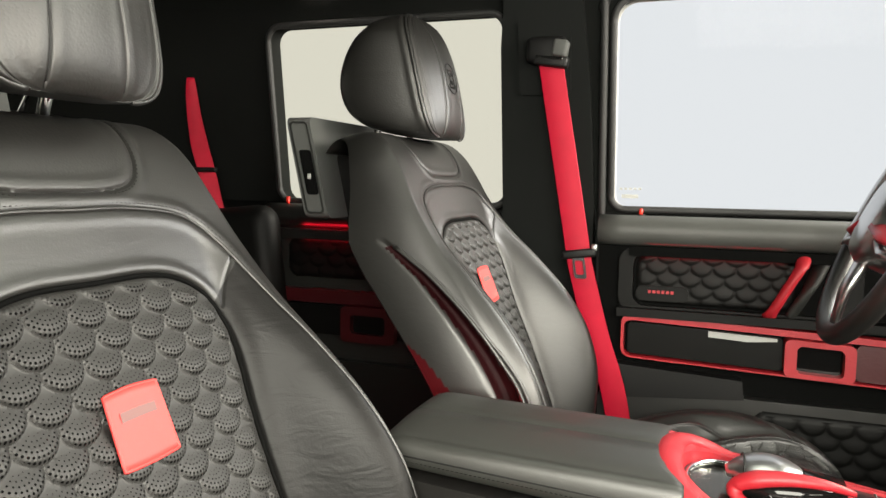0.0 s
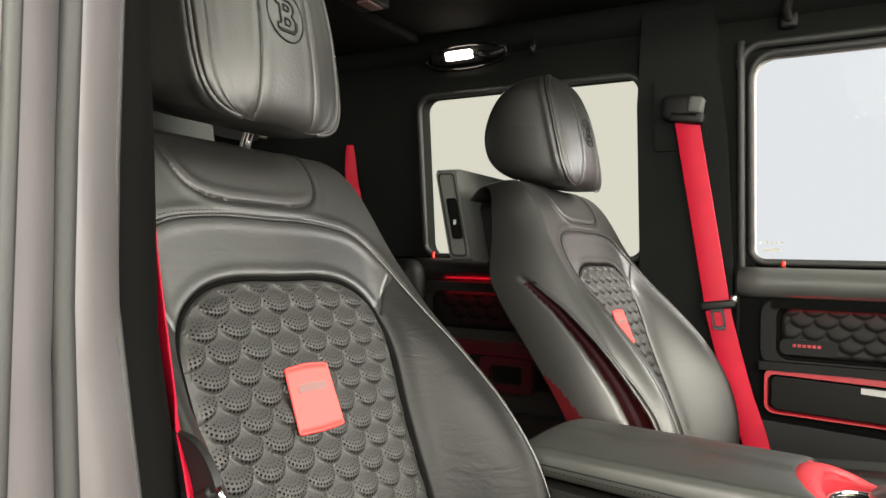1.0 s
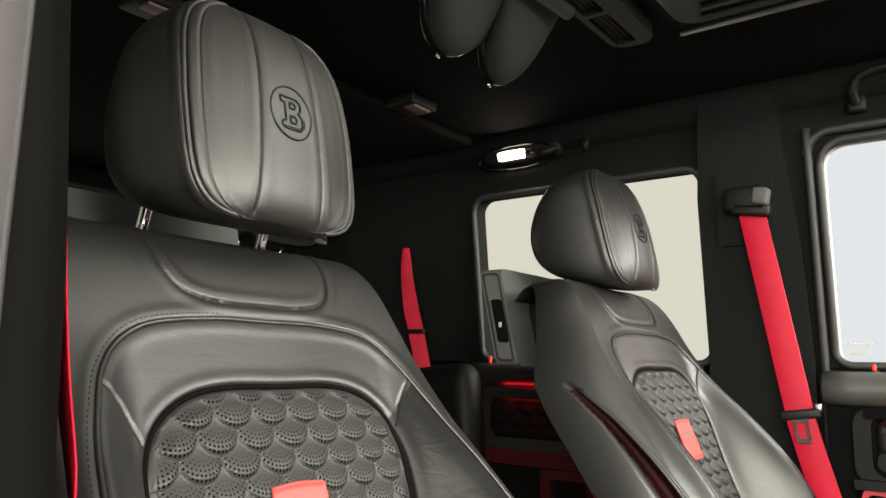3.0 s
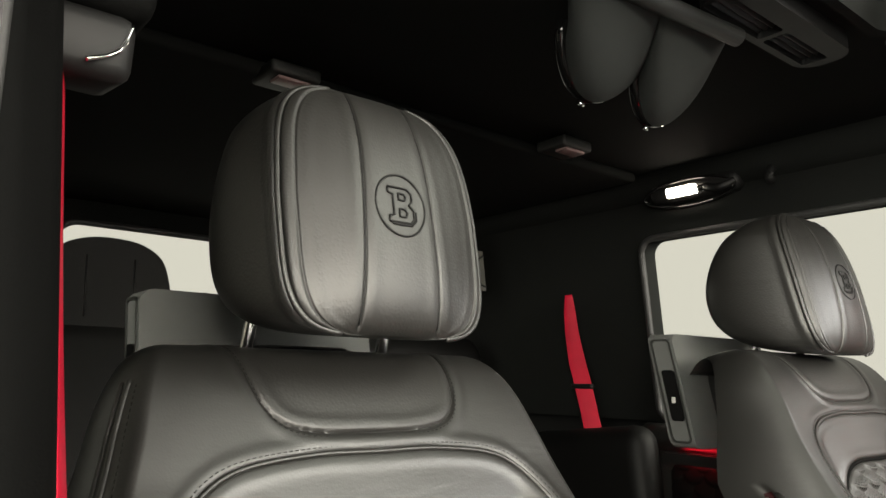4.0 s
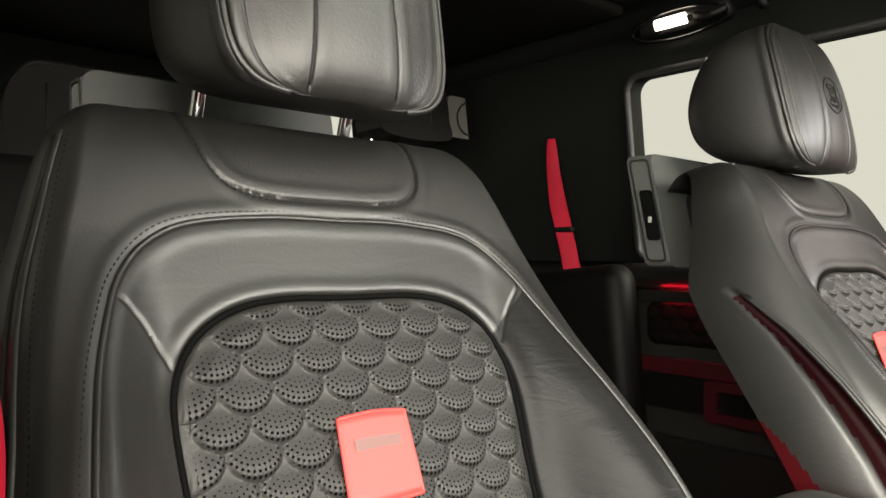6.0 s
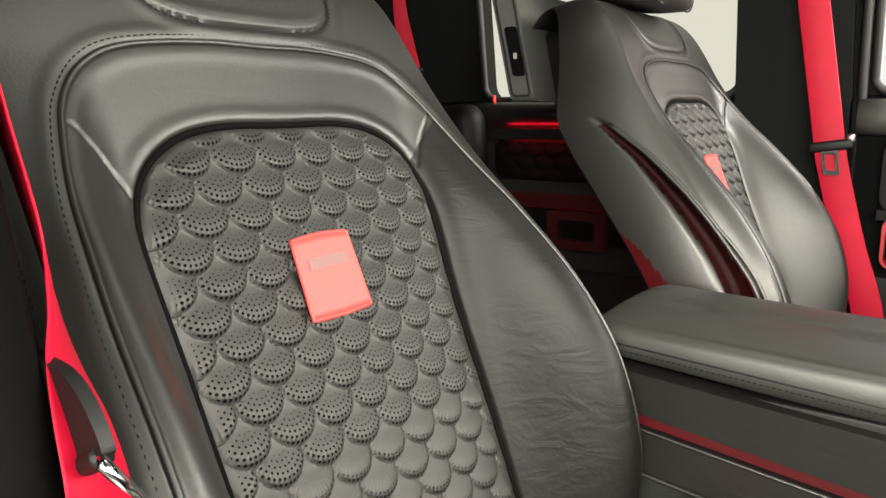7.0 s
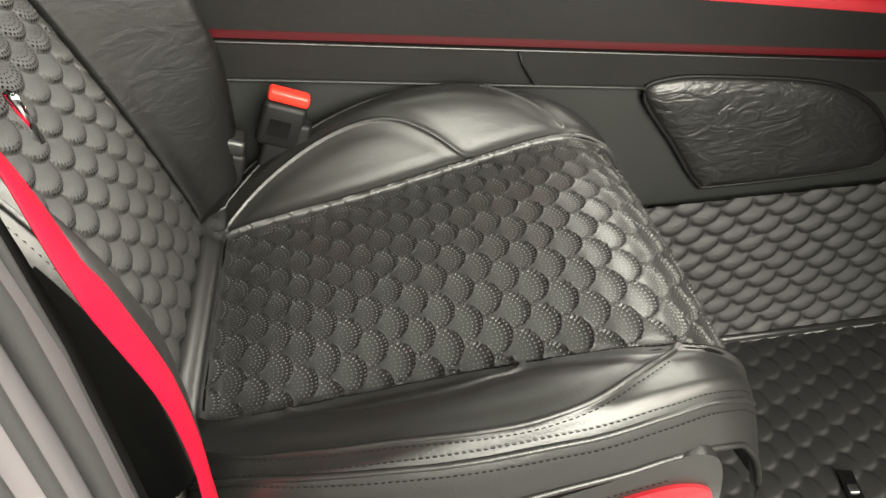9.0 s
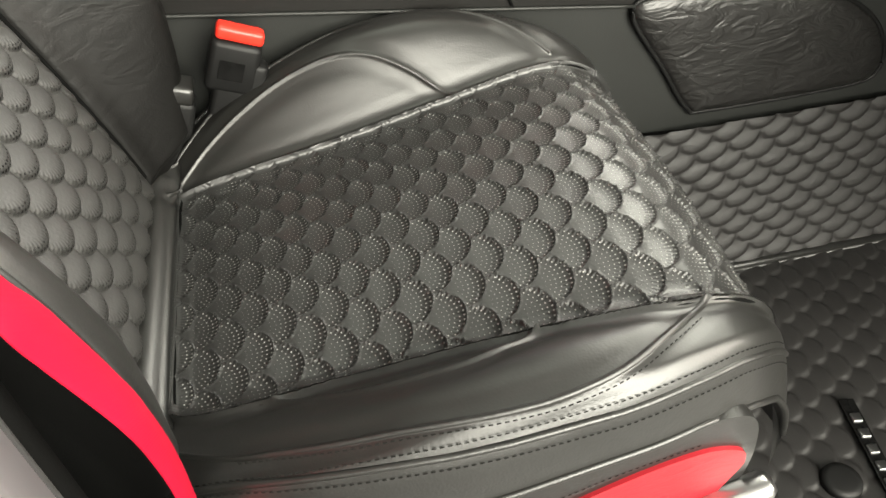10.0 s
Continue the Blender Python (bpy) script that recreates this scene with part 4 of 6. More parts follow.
    shape = [(-0.011, 0.0135), (0.006, 0.0135), (0.010, 0.010), (0.010, 0.004), (0.007, 0.001), (0.011, -0.003), (0.011, -0.010), (0.007, -0.0135), (-0.011, -0.0135), (-0.011, -0.009), (-0.007, -0.008), (-0.007, 0.008), (-0.011, 0.009)]
    eyes = [[(-0.002, 0.009), (0.003, 0.009), (0.0045, 0.0065), (0.003, 0.004), (-0.002, 0.004)], [(-0.002, -0.003), (0.003, -0.003), (0.005, -0.006), (0.003, -0.009), (-0.002, -0.009)]]
    for loop in (shape, *eyes):
        run = np.array([np.array(p) + (np.array(q) - np.array(p)) * t for p, q in zip(loop, loop[1:] + loop[:1]) for t in (0, 0.25, 0.5, 0.75)])
        tube("emblem_mark", [on_face(1.2 * p, ez + 1.2 * q) for p, q in run], 0.0011, PLASTIC, head, "embossed emblem outline", closed=True, sides=6)
    drop = [(0.0125, -0.004), (0.0125, -0.011), (0.008, -0.015), (-0.001, -0.0152), (-0.009, -0.015)]
    tube("emblem_shade", [on_face(1.2 * p, ez + 1.2 * q) for p, q in drop], 0.0011, PLASTIC, head, sides=6)
    for y in (-0.074, 0.074):
        post = tube("headrest_post", [(-0.318, y, 0.93), (-0.306, y, 0.965), (-0.29, y, 1.015), (-0.28, y, 1.04)], 0.0062, CHROME, seat, "chrome headrest post", sides=14)
        tube("post_collar", [(-0.309, y, 0.957), (-0.3055, y, 0.967)], [0.015, 0.012], PLASTIC, seat, sides=16)
    head.location.y = 0.007
    seat_covers.append(back)
    return seat


def add_side_tag(seat):
    tag = seat_covers[0].lay(np.full(6, -0.905), np.linspace(0.415, 0.458, 6))[1]
    strap("side_tag", tag + np.array([0.002, -0.003, 0]), (1, -0.5, 0.2), 0.014, RED_LEATHER, seat, "small red fabric side tag")


def build_screen(y, x, z):
    """A screen on the back of a front seat; its housing leans with the seat."""
    s = empty("seatback_screen", "black rear entertainment screen in a grey housing behind the seat", "screen", "rear screens", at=(x, y, z))
    lean = lambda a, b, c: (-0.22 * b - c, a, b)
    sheet("housing", rounded(-0.135, -0.086, 0.135, 0.086, 0.016), [], -0.022, 0.022, CASE, s, "soft grey housing", to=lean, bevel=0.008)
    sheet("arm", rounded(-0.06, -0.13, 0.06, 0.03, 0.02), [], -0.11, -0.018, PLASTIC, s, to=lean, bevel=0.004)
    sheet("display", rounded(-0.122, -0.074, 0.122, 0.074, 0.006), [], 0.0225, 0.0255, GLOSS_BLACK, s, to=lean)
    for sg in (-1, 1):
        flank = lambda a, b, c, q=sg: (-0.22 * b + a, q * c, b)
        sheet("side_rim", rounded(-0.0175, -0.078, 0.0175, 0.078, 0.008), [rounded(-0.0145, -0.075, 0.0145, 0.075, 0.006)[::-1]], 0.1345, 0.1365, TRIM, s, to=flank)
        sheet("side_socket", rounded(-0.008, -0.046, 0.0135, 0.03, 0.005), [], 0.134, 0.1375, GLOSS_BLACK, s, to=flank, bevel=0.001)
        block("button", (-0.22 * -0.015 + 0.003, sg * 0.1378, -0.015), (0.006, 0.0016, 0.009), 0.0005, PALE, s)
    for q in (-0.06, 0.06):
        tube("screw", [(-0.22 * 0.086, q, 0.0855), (-0.22 * 0.086 - 0.0006, q, 0.0876)], 0.0035, GLOSS_BLACK, s, sides=12)
    return s


build_shell()
build_jamb()
passenger = build_seat("passenger_seat", "black leather car seat with fish-scale quilting and red badge", 1)
driver = build_seat("driver_seat", "black leather driver's seat with shade-coloured side channel and badge", -1)
driver.location = (0.071, 0.771, 0.021)
for child in driver.children:
    if child.name.startswith("headrest.") or child.name == "headrest":
        child.location, child.scale = (-0.016, 0.005, 0.071), (1, 1, 0.915)
add_side_tag(passenger)
build_screen(0.0, -0.43, 0.948)
build_screen(0.771, -0.335, 0.936)

# ---- centre console ----
def dip(x):
    """The front of the console's top bends further down."""
    return 0.05 * max(x - 0.5, 0)


def fall(x, z, k=0.12):
    """Height of a console line that starts at z and falls towards the dashboard."""
    return z - k * (x - 0.05)


def build_console():
    con = empty("centre_console", "black leather centre console with red trim and armrest", "console")
    side = lambda a, b, c: (a, 0.25 + c, b)
    body = [(-0.04, 0.02), (1.12, 0.02), (1.12, 0.5), (0.9, 0.50), (0.3, 0.56), (-0.04, 0.59)]
    sheet("core", body, [], 0.012, 0.208, PLASTIC, con, to=side)

    def band(name, z0, z1, x0, x1, mat, depth, thick, label="", bevel=0.003):
        n = 12
        xs = np.linspace(x0, x1, n)
        out = [(x, fall(x, z1)) for x in xs] + [(x, fall(x, z0)) for x in xs[::-1]]
        return sheet(name, out, [], thick, depth, mat, con, label, to=side)

    upper = [(-0.04, fall(-0.04, 0.586, 0.07)), (0.303, fall(0.303, 0.586, 0.07)), (0.3035, fall(0.3035, 0.592, 0.098)), (0.5, fall(0.5, 0.592, 0.098)), (0.88, fall(0.88, 0.592, 0.098) - dip(0.88)), (1.12, 0.49), (1.12, fall(1.12, 0.545)), (-0.04, fall(-0.04, 0.545))]
    sheet("upper_side_panel", upper[::-1], [], 0.0, 0.03, PANEL, con, to=side)
    band("light_strip", 0.533, 0.5435, -0.03, 0.95, RED_DIM, 0.006, 0.014, "glowing red ambient light line")
    # Unseen light line, added to redden the driver's seat from behind.
    tube("added_rear_glow", spline([(0.10, 0.465, 0.535), (0.0, 0.466, 0.545), (-0.045, 0.464, 0.548), (-0.054, 0.455, 0.535), (-0.054, 0.452, 0.45), (-0.054, 0.452, 0.25)], 6), 0.006, RED_BEAM, con, "glowing red ambient light line")
    band("lower_side_band", 0.489, 0.531, -0.04, 0.95, PANEL, -0.002, 0.03)
    tube("band_edge", [(x, 0.2475, fall(x, 0.5315)) for x in np.linspace(-0.03, 0.95, 30)], 0.0018, LEATHER, con)
    tube("lip", [(x, 0.2455, fall(x, 0.4875)) for x in np.linspace(-0.03, 0.55, 30)], 0.0022, TRIM, con)
    low = [(-0.04, 0.0), (0.50, 0.0), (0.585, 0.24), (1.12, 0.2), (1.12, fall(1.12, 0.486)), (-0.04, fall(-0.04, 0.486))]
    sheet("lower_side_panel", low, [], 0.004, 0.03, TRIM, con, to=side)
    tube("panel_seam", [(0.385, 0.2455, fall(0.38, 0.531)), (0.392, 0.245, fall(0.39, 0.512)), (0.405, 0.2455, fall(0.4, 0.489))], 0.0014, PLASTIC, con)
    knee = [(0.548, 0.418), (0.58, 0.437), (0.66, 0.432), (0.79, 0.412), (0.865, 0.378), (0.91, 0.33), (0.92, 0.285), (0.88, 0.268), (0.68, 0.265), (0.645, 0.275), (0.60, 0.34)]
    # padded knee rest
    loop = spline(knee, 8, True)
    cx = loop.mean(0)
    verts, faces = [], []
    rings = [(1.0, 0.004), (0.985, -0.004), (0.94, -0.009), (0.8, -0.012), (0.5, -0.014), (0.0, -0.0145)]
    n = len(loop)
    for f, d in rings:
        for a, b in cx + (loop - cx) * f:
            verts.append((a, 0.25 + d, b))
    for r in range(len(rings) - 1):
        for i in range(n):
            j = (i + 1) % n
            faces.append((r * n + i, r * n + j, (r + 1) * n + j, (r + 1) * n + i))
    raw("knee_pad", verts, faces, KNEE, con, "creased black leather knee pad")
    tube("knee_pad_piping", [(a, 0.2465, b) for a, b in loop], 0.003, PLASTIC, con, closed=True)
    # armrest
    half = [(0.262, 0.597), (0.2575, 0.602), (0.2565, 0.62), (0.2575, 0.640), (0.2605, 0.652), (0.267, 0.6605), (0.2685, 0.6595), (0.272, 0.6625), (0.30, 0.6675), (0.33, 0.670), (0.358, 0.671), (0.36, 0.668)]
    prof = half + [(0.72 - y, z) for y, z in half[-2::-1]]
    xs = [-0.025, -0.022, -0.012, 0.0, 0.02] + list(np.linspace(0.04, 0.255, 14)) + [0.265, 0.272, 0.275]
    verts, faces = [], []
    for x in xs:
        e = min(max((x + 0.025) / 0.03, 0), 1)
        e = math.sqrt(1 - (1 - e) ** 2)
        q = min(max((0.275 - x) / 0.014, 0), 1)
        q = math.sqrt(1 - (1 - q) ** 2)
        f = 0.82 + 0.18 * min(e, 0.5 + 0.5 * q)
        for y, z in prof:
            base = fall(x, 0.5945, 0.07)
            zz = base + (z - 0.597) * (fall(x, 0.634, 0.03) - base) / 0.074 * (0.9 + 0.1 * e)
            hang = min(max((x - 0.18) / 0.095, 0), 1) * (0.034 - 0.029 * ((z - 0.597) / 0.074) ** 2)
            bow = 0.028 * (max(0.36 - y, 0) / 0.104) ** 3 * min(max((x - 0.16) / 0.1, 0), 1)
            verts.append((x + min(hang + bow, 0.0285), 0.36 + (y - 0.36) * (0.97 + 0.03 * e), base + (zz - base) * f))
    k = len(prof)
    for i in range(len(xs) - 1):
        for j in range(k - 1):
            faces.append((i * k + j, i * k + j + 1, (i + 1) * k + j + 1, (i + 1) * k + j))
    faces += [tuple(range(k)), tuple((len(xs) - 1) * k + j for j in range(k))[::-1]]
    raw("armrest", verts, faces, ARM_LEATHER, con, "padded black leather armrest lid")
    for y in (0.2568, 0.4632):
        stitches("stitching", [(x, y, fall(x, 0.603, 0.06)) for x in np.linspace(0.0, 0.295, 20)], (0, -1 if y < 0.36 else 1, 0), con)
    tube("armrest_seam", [(x, 0.2575, fall(x, 0.609, 0.06)) for x in np.linspace(-0.01, 0.30, 20)], 0.0013, PLASTIC, con)
    block("armrest_gap", (0.14, 0.36, 0.566), (0.322, 0.19, 0.03), 0.003, PLASTIC, con)
    # red surround of the tray
    def rounded_end(x0, y0, y1, x1, reach, power):
        """A loop that is square at x1 and a smooth superellipse towards x0."""
        mid_y, half = (y0 + y1) / 2, (y1 - y0) / 2
        bow = [math.pi / 2 + math.pi * k / 22 for k in range(23)]
        end = [(x0 + reach + reach * -abs(math.cos(q)) ** (2 / power), mid_y - half * math.copysign(abs(math.sin(q)) ** (2 / power), -math.sin(q))) for q in bow]
        far = np.linspace(x0 + reach, x1, 8)[1:]
        return [(float(x), y0) for x in far[::-1]] + end[::-1] + [(float(x), y1) for x in far]

    frame_out = rounded_end(0.268, 0.2585, 0.4615, 0.86, 0.046, 2.0)
    frame_in = rounded_end(0.299, 0.270, 0.450, 0.86, 0.11, 2.3)

    def loop_area(loop):
        return sum(p[0] * q[1] - q[0] * p[1] for p, q in zip(loop, loop[1:] + loop[:1]))

    def tray_z(x):
        return 0.602 - 0.128 * (x - 0.28) - dip(x) + 0.021 * (1 - min(max((x - 0.28) / 0.10, 0), 1)) ** 2

    def crown(x, y):
        q = 1 - min(max(min(y - 0.254, 0.466 - y) / 0.045, 0), 1)
        return 0.011 * q * q * (1 - min(max((x - 0.28) / 0.11, 0), 1))

    sheet("red_frame", frame_out[::-1] if loop_area(frame_out) < 0 else frame_out, [frame_in if loop_area(frame_in) < 0 else frame_in[::-1]], -0.03, 0.0, RED_LEATHER, con, "red leather frame round the control tray", to=lambda a, b, c: (a, b, tray_z(a) - crown(a, b) + c), bevel=0.003)
    collar = spline([(0.43, 0.262, tray_z(0.43) - 0.006), (0.36, 0.262, tray_z(0.36) - 0.005), (0.322, 0.264, 0.600), (0.297, 0.284, 0.609), (0.285, 0.322, 0.616), (0.283, 0.36, 0.618), (0.285, 0.398, 0.616), (0.297, 0.436, 0.609), (0.322, 0.456, 0.600), (0.36, 0.458, tray_z(0.36) - 0.005), (0.43, 0.458, tray_z(0.43) - 0.006)], 8)
    steps = np.linspace(0, 10, len(collar))
    tube("red_collar", collar, np.interp(steps, [0, 1, 2.5, 5, 7.5, 9, 10], [0.004, 0.008, 0.014, 0.017, 0.014, 0.008, 0.004]), RED_LEATHER, con, "padded red leather collar behind the tray", flat=0.62, sides=16)
    xs = np.concatenate([np.linspace(0.3035, 0.40, 14), np.linspace(0.43, 0.88, 10)])
    for y0, sg in ((0.252, 1), (0.468, -1)):
        rows = []
        for x in xs:
            zt = tray_z(x) - crown(x, 0.256)
            rows += [(x, y0, fall(x, 0.5915, 0.098) - dip(x)), (x, y0, zt - 0.012), (x, y0 + sg * 0.002, zt - 0.006), (x, y0 + sg * 0.006, zt - 0.0015), (x, y0 + sg * 0.013, zt + 0.0005)]
        raw("red_side", rows, [(i * 5 + j, i * 5 + j + 1, i * 5 + j + 6, i * 5 + j + 5) for i in range(len(xs) - 1) for j in range(4)], RED_LEATHER, con, "red leather console edge")
    sheet("tray", [(0.30, 0.27), (0.5, 0.27), (0.9, 0.27), (0.9, 0.45), (0.5, 0.45), (0.30, 0.45)], [[(0.348 + 0.041 * math.cos(q), 0.36 + 0.064 * math.sin(q)) for q in np.linspace(2 * math.pi, 0, 40, endpoint=False)]], -0.055, -0.004, CARBON, con, "glossy carbon tray", to=lambda a, b, c: (a, b, 0.602 - 0.128 * (a - 0.28) - dip(a) + c))
    ring = np.linspace(0, 2 * math.pi, 48, endpoint=False)
    rim = [(0.348 + 0.043 * math.cos(q), 0.36 + 0.066 * math.sin(q), tray_z(0.36) - 0.005 - 0.12 * 0.043 * math.cos(q)) for q in ring]
    tube("cup_rim", [(p[0], p[1], p[2] + 0.003) for p in rim], 0.0032, CHROME, con, "chrome rim", closed=True)
    rows = [[(0.348 + 0.042 * f * math.cos(q), 0.36 + 0.065 * f * math.sin(q), tray_z(0.36) - 0.0055 - d * 0.2 - 0.12 * 0.042 * f * math.cos(q)) for q in ring] for f, d in ((1, 0), (0.93, 0.004), (0.8, 0.007), (0.4, 0.0085), (0.02, 0.009))]
    raw("cup_bowl", [p for r in rows for p in r], [(i * 48 + j, i * 48 + (j + 1) % 48, (i + 1) * 48 + (j + 1) % 48, (i + 1) * 48 + j) for i in range(4) for j in range(48)], BOWL, con, "dark polished bowl")
    # touch controller: silver palm rest over a red band, dial and rows of keys
    xs = np.linspace(0, 1, 22)
    palm = [(0.345 + 0.082 * u, 0.372, 0.603 + 0.007 * math.sin(u * math.pi)) for u in xs]
    size = [0.004 + 0.028 * math.sin(math.pi * min(max(u, 0.02), 0.98)) ** 0.5 for u in xs]
    tube("palm_rest", palm, size, SATIN, con, "silver palm rest", flat=0.46, sides=22)
    tube("palm_stripe", [(0.361 + 0.002 * math.cos(q), 0.372 + 0.031 * math.sin(q), 0.607 + 0.0145 * math.cos(q)) for q in np.linspace(-1.5, 1.5, 14)], 0.0012, PLASTIC, con)
    tube("palm_base", [(0.352, 0.372, 0.592), (0.40, 0.372, 0.597), (0.462, 0.372, 0.596)], [0.03, 0.039, 0.024], GLOSS_BLACK, con, flat=0.5, sides=20)
    band = spline([(0.468, 0.35, 0.604), (0.44, 0.340, 0.613), (0.405, 0.334, 0.616), (0.372, 0.334, 0.611), (0.354, 0.335, 0.601), (0.358, 0.328, 0.590), (0.385, 0.316, 0.584), (0.425, 0.302, 0.580)], 8)
    tube("controller_band", band, np.concatenate([np.linspace(0.004, 0.0115, 24), np.linspace(0.0115, 0.003, len(band) - 24)]), RED_LEATHER, con, "red band round the controller", flat=0.8, sides=14)
    dial = [(0.462 + 0.022 * math.cos(q), 0.345 + 0.024 * math.sin(q), 0.586 - 0.12 * 0.024 * math.cos(q)) for q in ring]
    tube("dial_ring", dial, 0.009, RED_LEATHER, con, "red dial ring", closed=True)
    tube("dial_cap", [(0.462, 0.345, 0.575), (0.463, 0.345, 0.590), (0.463, 0.345, 0.592)], [0.022, 0.02, 0.015], GLOSS_BLACK, con, sides=24)
    keys = sheet("key_plate", [(0.385, 0.325), (0.40, 0.305), (0.478, 0.262), (0.492, 0.268), (0.494, 0.30), (0.455, 0.33)], [], 0, 0.004, GLOSS_BLACK, con, to=lambda a, b, c: (a, b, 0.5765 - 0.12 * (a - 0.44) + c), bevel=0.001)
    for i in range(6):
        x, y = 0.406 + 0.0135 * i, 0.312 - 0.0078 * i
        block("key", (x, y, 0.5815 - 0.12 * (x - 0.44)), (0.008, 0.007, 0.003), 0.001, CHROME if i < 4 else PLASTIC, con, turn=(0, 6, -30))
    for x, y in ((0.418, 0.326), (0.43, 0.322), (0.484, 0.318), (0.487, 0.304)):
        block("chrome_key", (x, y, 0.5815 - 0.12 * (x - 0.44)), (0.006, 0.011, 0.004), 0.001, CHROME, con, turn=(0, 6, -20))
    tube("key_frame", spline([(0.388, 0.318, 0.584), (0.41, 0.298, 0.581), (0.445, 0.276, 0.577), (0.478, 0.259, 0.573), (0.494, 0.265, 0.572), (0.499, 0.29, 0.572), (0.492, 0.315, 0.575)], 6), 0.0025, RED_LEATHER, con)
    block("red_rocker", (0.506, 0.330, 0.576), (0.010, 0.030, 0.009), 0.0035, RED_LEATHER, con, turn=(0, 6, -8))
    tube("tray_bar", [(0.505, 0.44, 0.572), (0.497, 0.34, 0.5735), (0.493, 0.279, 0.571)], 0.0022, SATIN, con)
    block("red_tab", (0.525, 0.362, 0.568), (0.017, 0.008, 0.003), 0.0015, RED_LIT, con, turn=(0, 6, 25))
    tube("socket", [(0.595, 0.40, 0.538), (0.595, 0.40, 0.551)], [0.012, 0.009], CHROME, con, "chrome socket", sides=18)
    return con


def build_dashboard():
    dash = empty("dashboard", "black leather dashboard with red trim and control stack", "dashboard")
    block("body", (1.03, 0.36, 0.68), (0.28, 1.46, 0.24), 0.06, LEATHER, dash)
    block("knee_board", (1.04, 0.36, 0.52), (0.24, 1.40, 0.16), 0.03, PLASTIC, dash)
    block("red_line", (0.889, 0.36, 0.67), (0.012, 1.40, 0.014), 0.004, RED_LEATHER, dash)
    face = lambda a, b, c: (0.655 + 0.54 * b - 0.84 * c, a, 0.535 + 0.84 * b + 0.54 * c)
    sheet("control_panel", rounded(0.262, -0.02, 0.458, 0.24, 0.012), [], -0.05, 0.0, STACK, dash, to=face, bevel=0.004)
    for y0, y1 in ((0.278, 0.335), (0.385, 0.442)):
        ring = [face(p, q, 0.001) for p, q in rounded(y0, 0.012, y1, 0.048, 0.006)]
        tube("key_surround", ring, 0.0006, SATIN, dash, closed=True, sides=6)
        sheet("key_panel", rounded(y0 + 0.002, 0.014, y1 - 0.002, 0.046, 0.005), [], 0.0005, 0.002, GLOSS_BLACK, dash, to=face)
        for j in range(3):
            y = y0 + 0.012 + 0.0165 * j
            lit = y0 < 0.3 and j == 0
            sheet("warning_mark" if lit else "key_mark", [(y - 0.004, 0.023), (y + 0.004, 0.023), (y, 0.031)] if lit else rounded(y - 0.003, 0.025, y + 0.003, 0.030, 0.001), [], 0.0022, 0.003, RED_LIT if lit else SATIN, dash, to=face)
    ring = [face(0.36 + 0.017 * math.cos(q), 0.036 + 0.024 * math.sin(q), 0.004) for q in np.linspace(0, 2 * math.pi, 32, endpoint=False)]
    tube("dial", ring, 0.0012, CHROME, dash, "chrome dial", closed=True)
    sheet("dial_face", [(0.36 + 0.016 * math.cos(q), 0.036 + 0.023 * math.sin(q)) for q in np.linspace(0, 2 * math.pi, 32, endpoint=False)], [], 0.001, 0.006, GLOSS_BLACK, dash, to=face)
    sheet("red_key_line", rounded(0.264, 0.088, 0.456, 0.104, 0.004), [], 0.0005, 0.008, RED_LEATHER, dash, "red leather strip across the controls", to=face, bevel=0.002)
    tube("chrome_line", [face(0.268, 0.078, 0.001), face(0.452, 0.078, 0.001)], 0.0012, CHROME, dash)
    for j in range(6):
        sheet("key", rounded(0.272 + 0.031 * j, 0.116, 0.296 + 0.031 * j, 0.136, 0.003), [], 0.0005, 0.004, PLASTIC, dash, to=face, bevel=0.001)
        sheet("key_mark", rounded(0.280 + 0.031 * j, 0.124, 0.288 + 0.031 * j, 0.129, 0.001), [], 0.0042, 0.0046, SATIN, dash, to=face)
    return dash


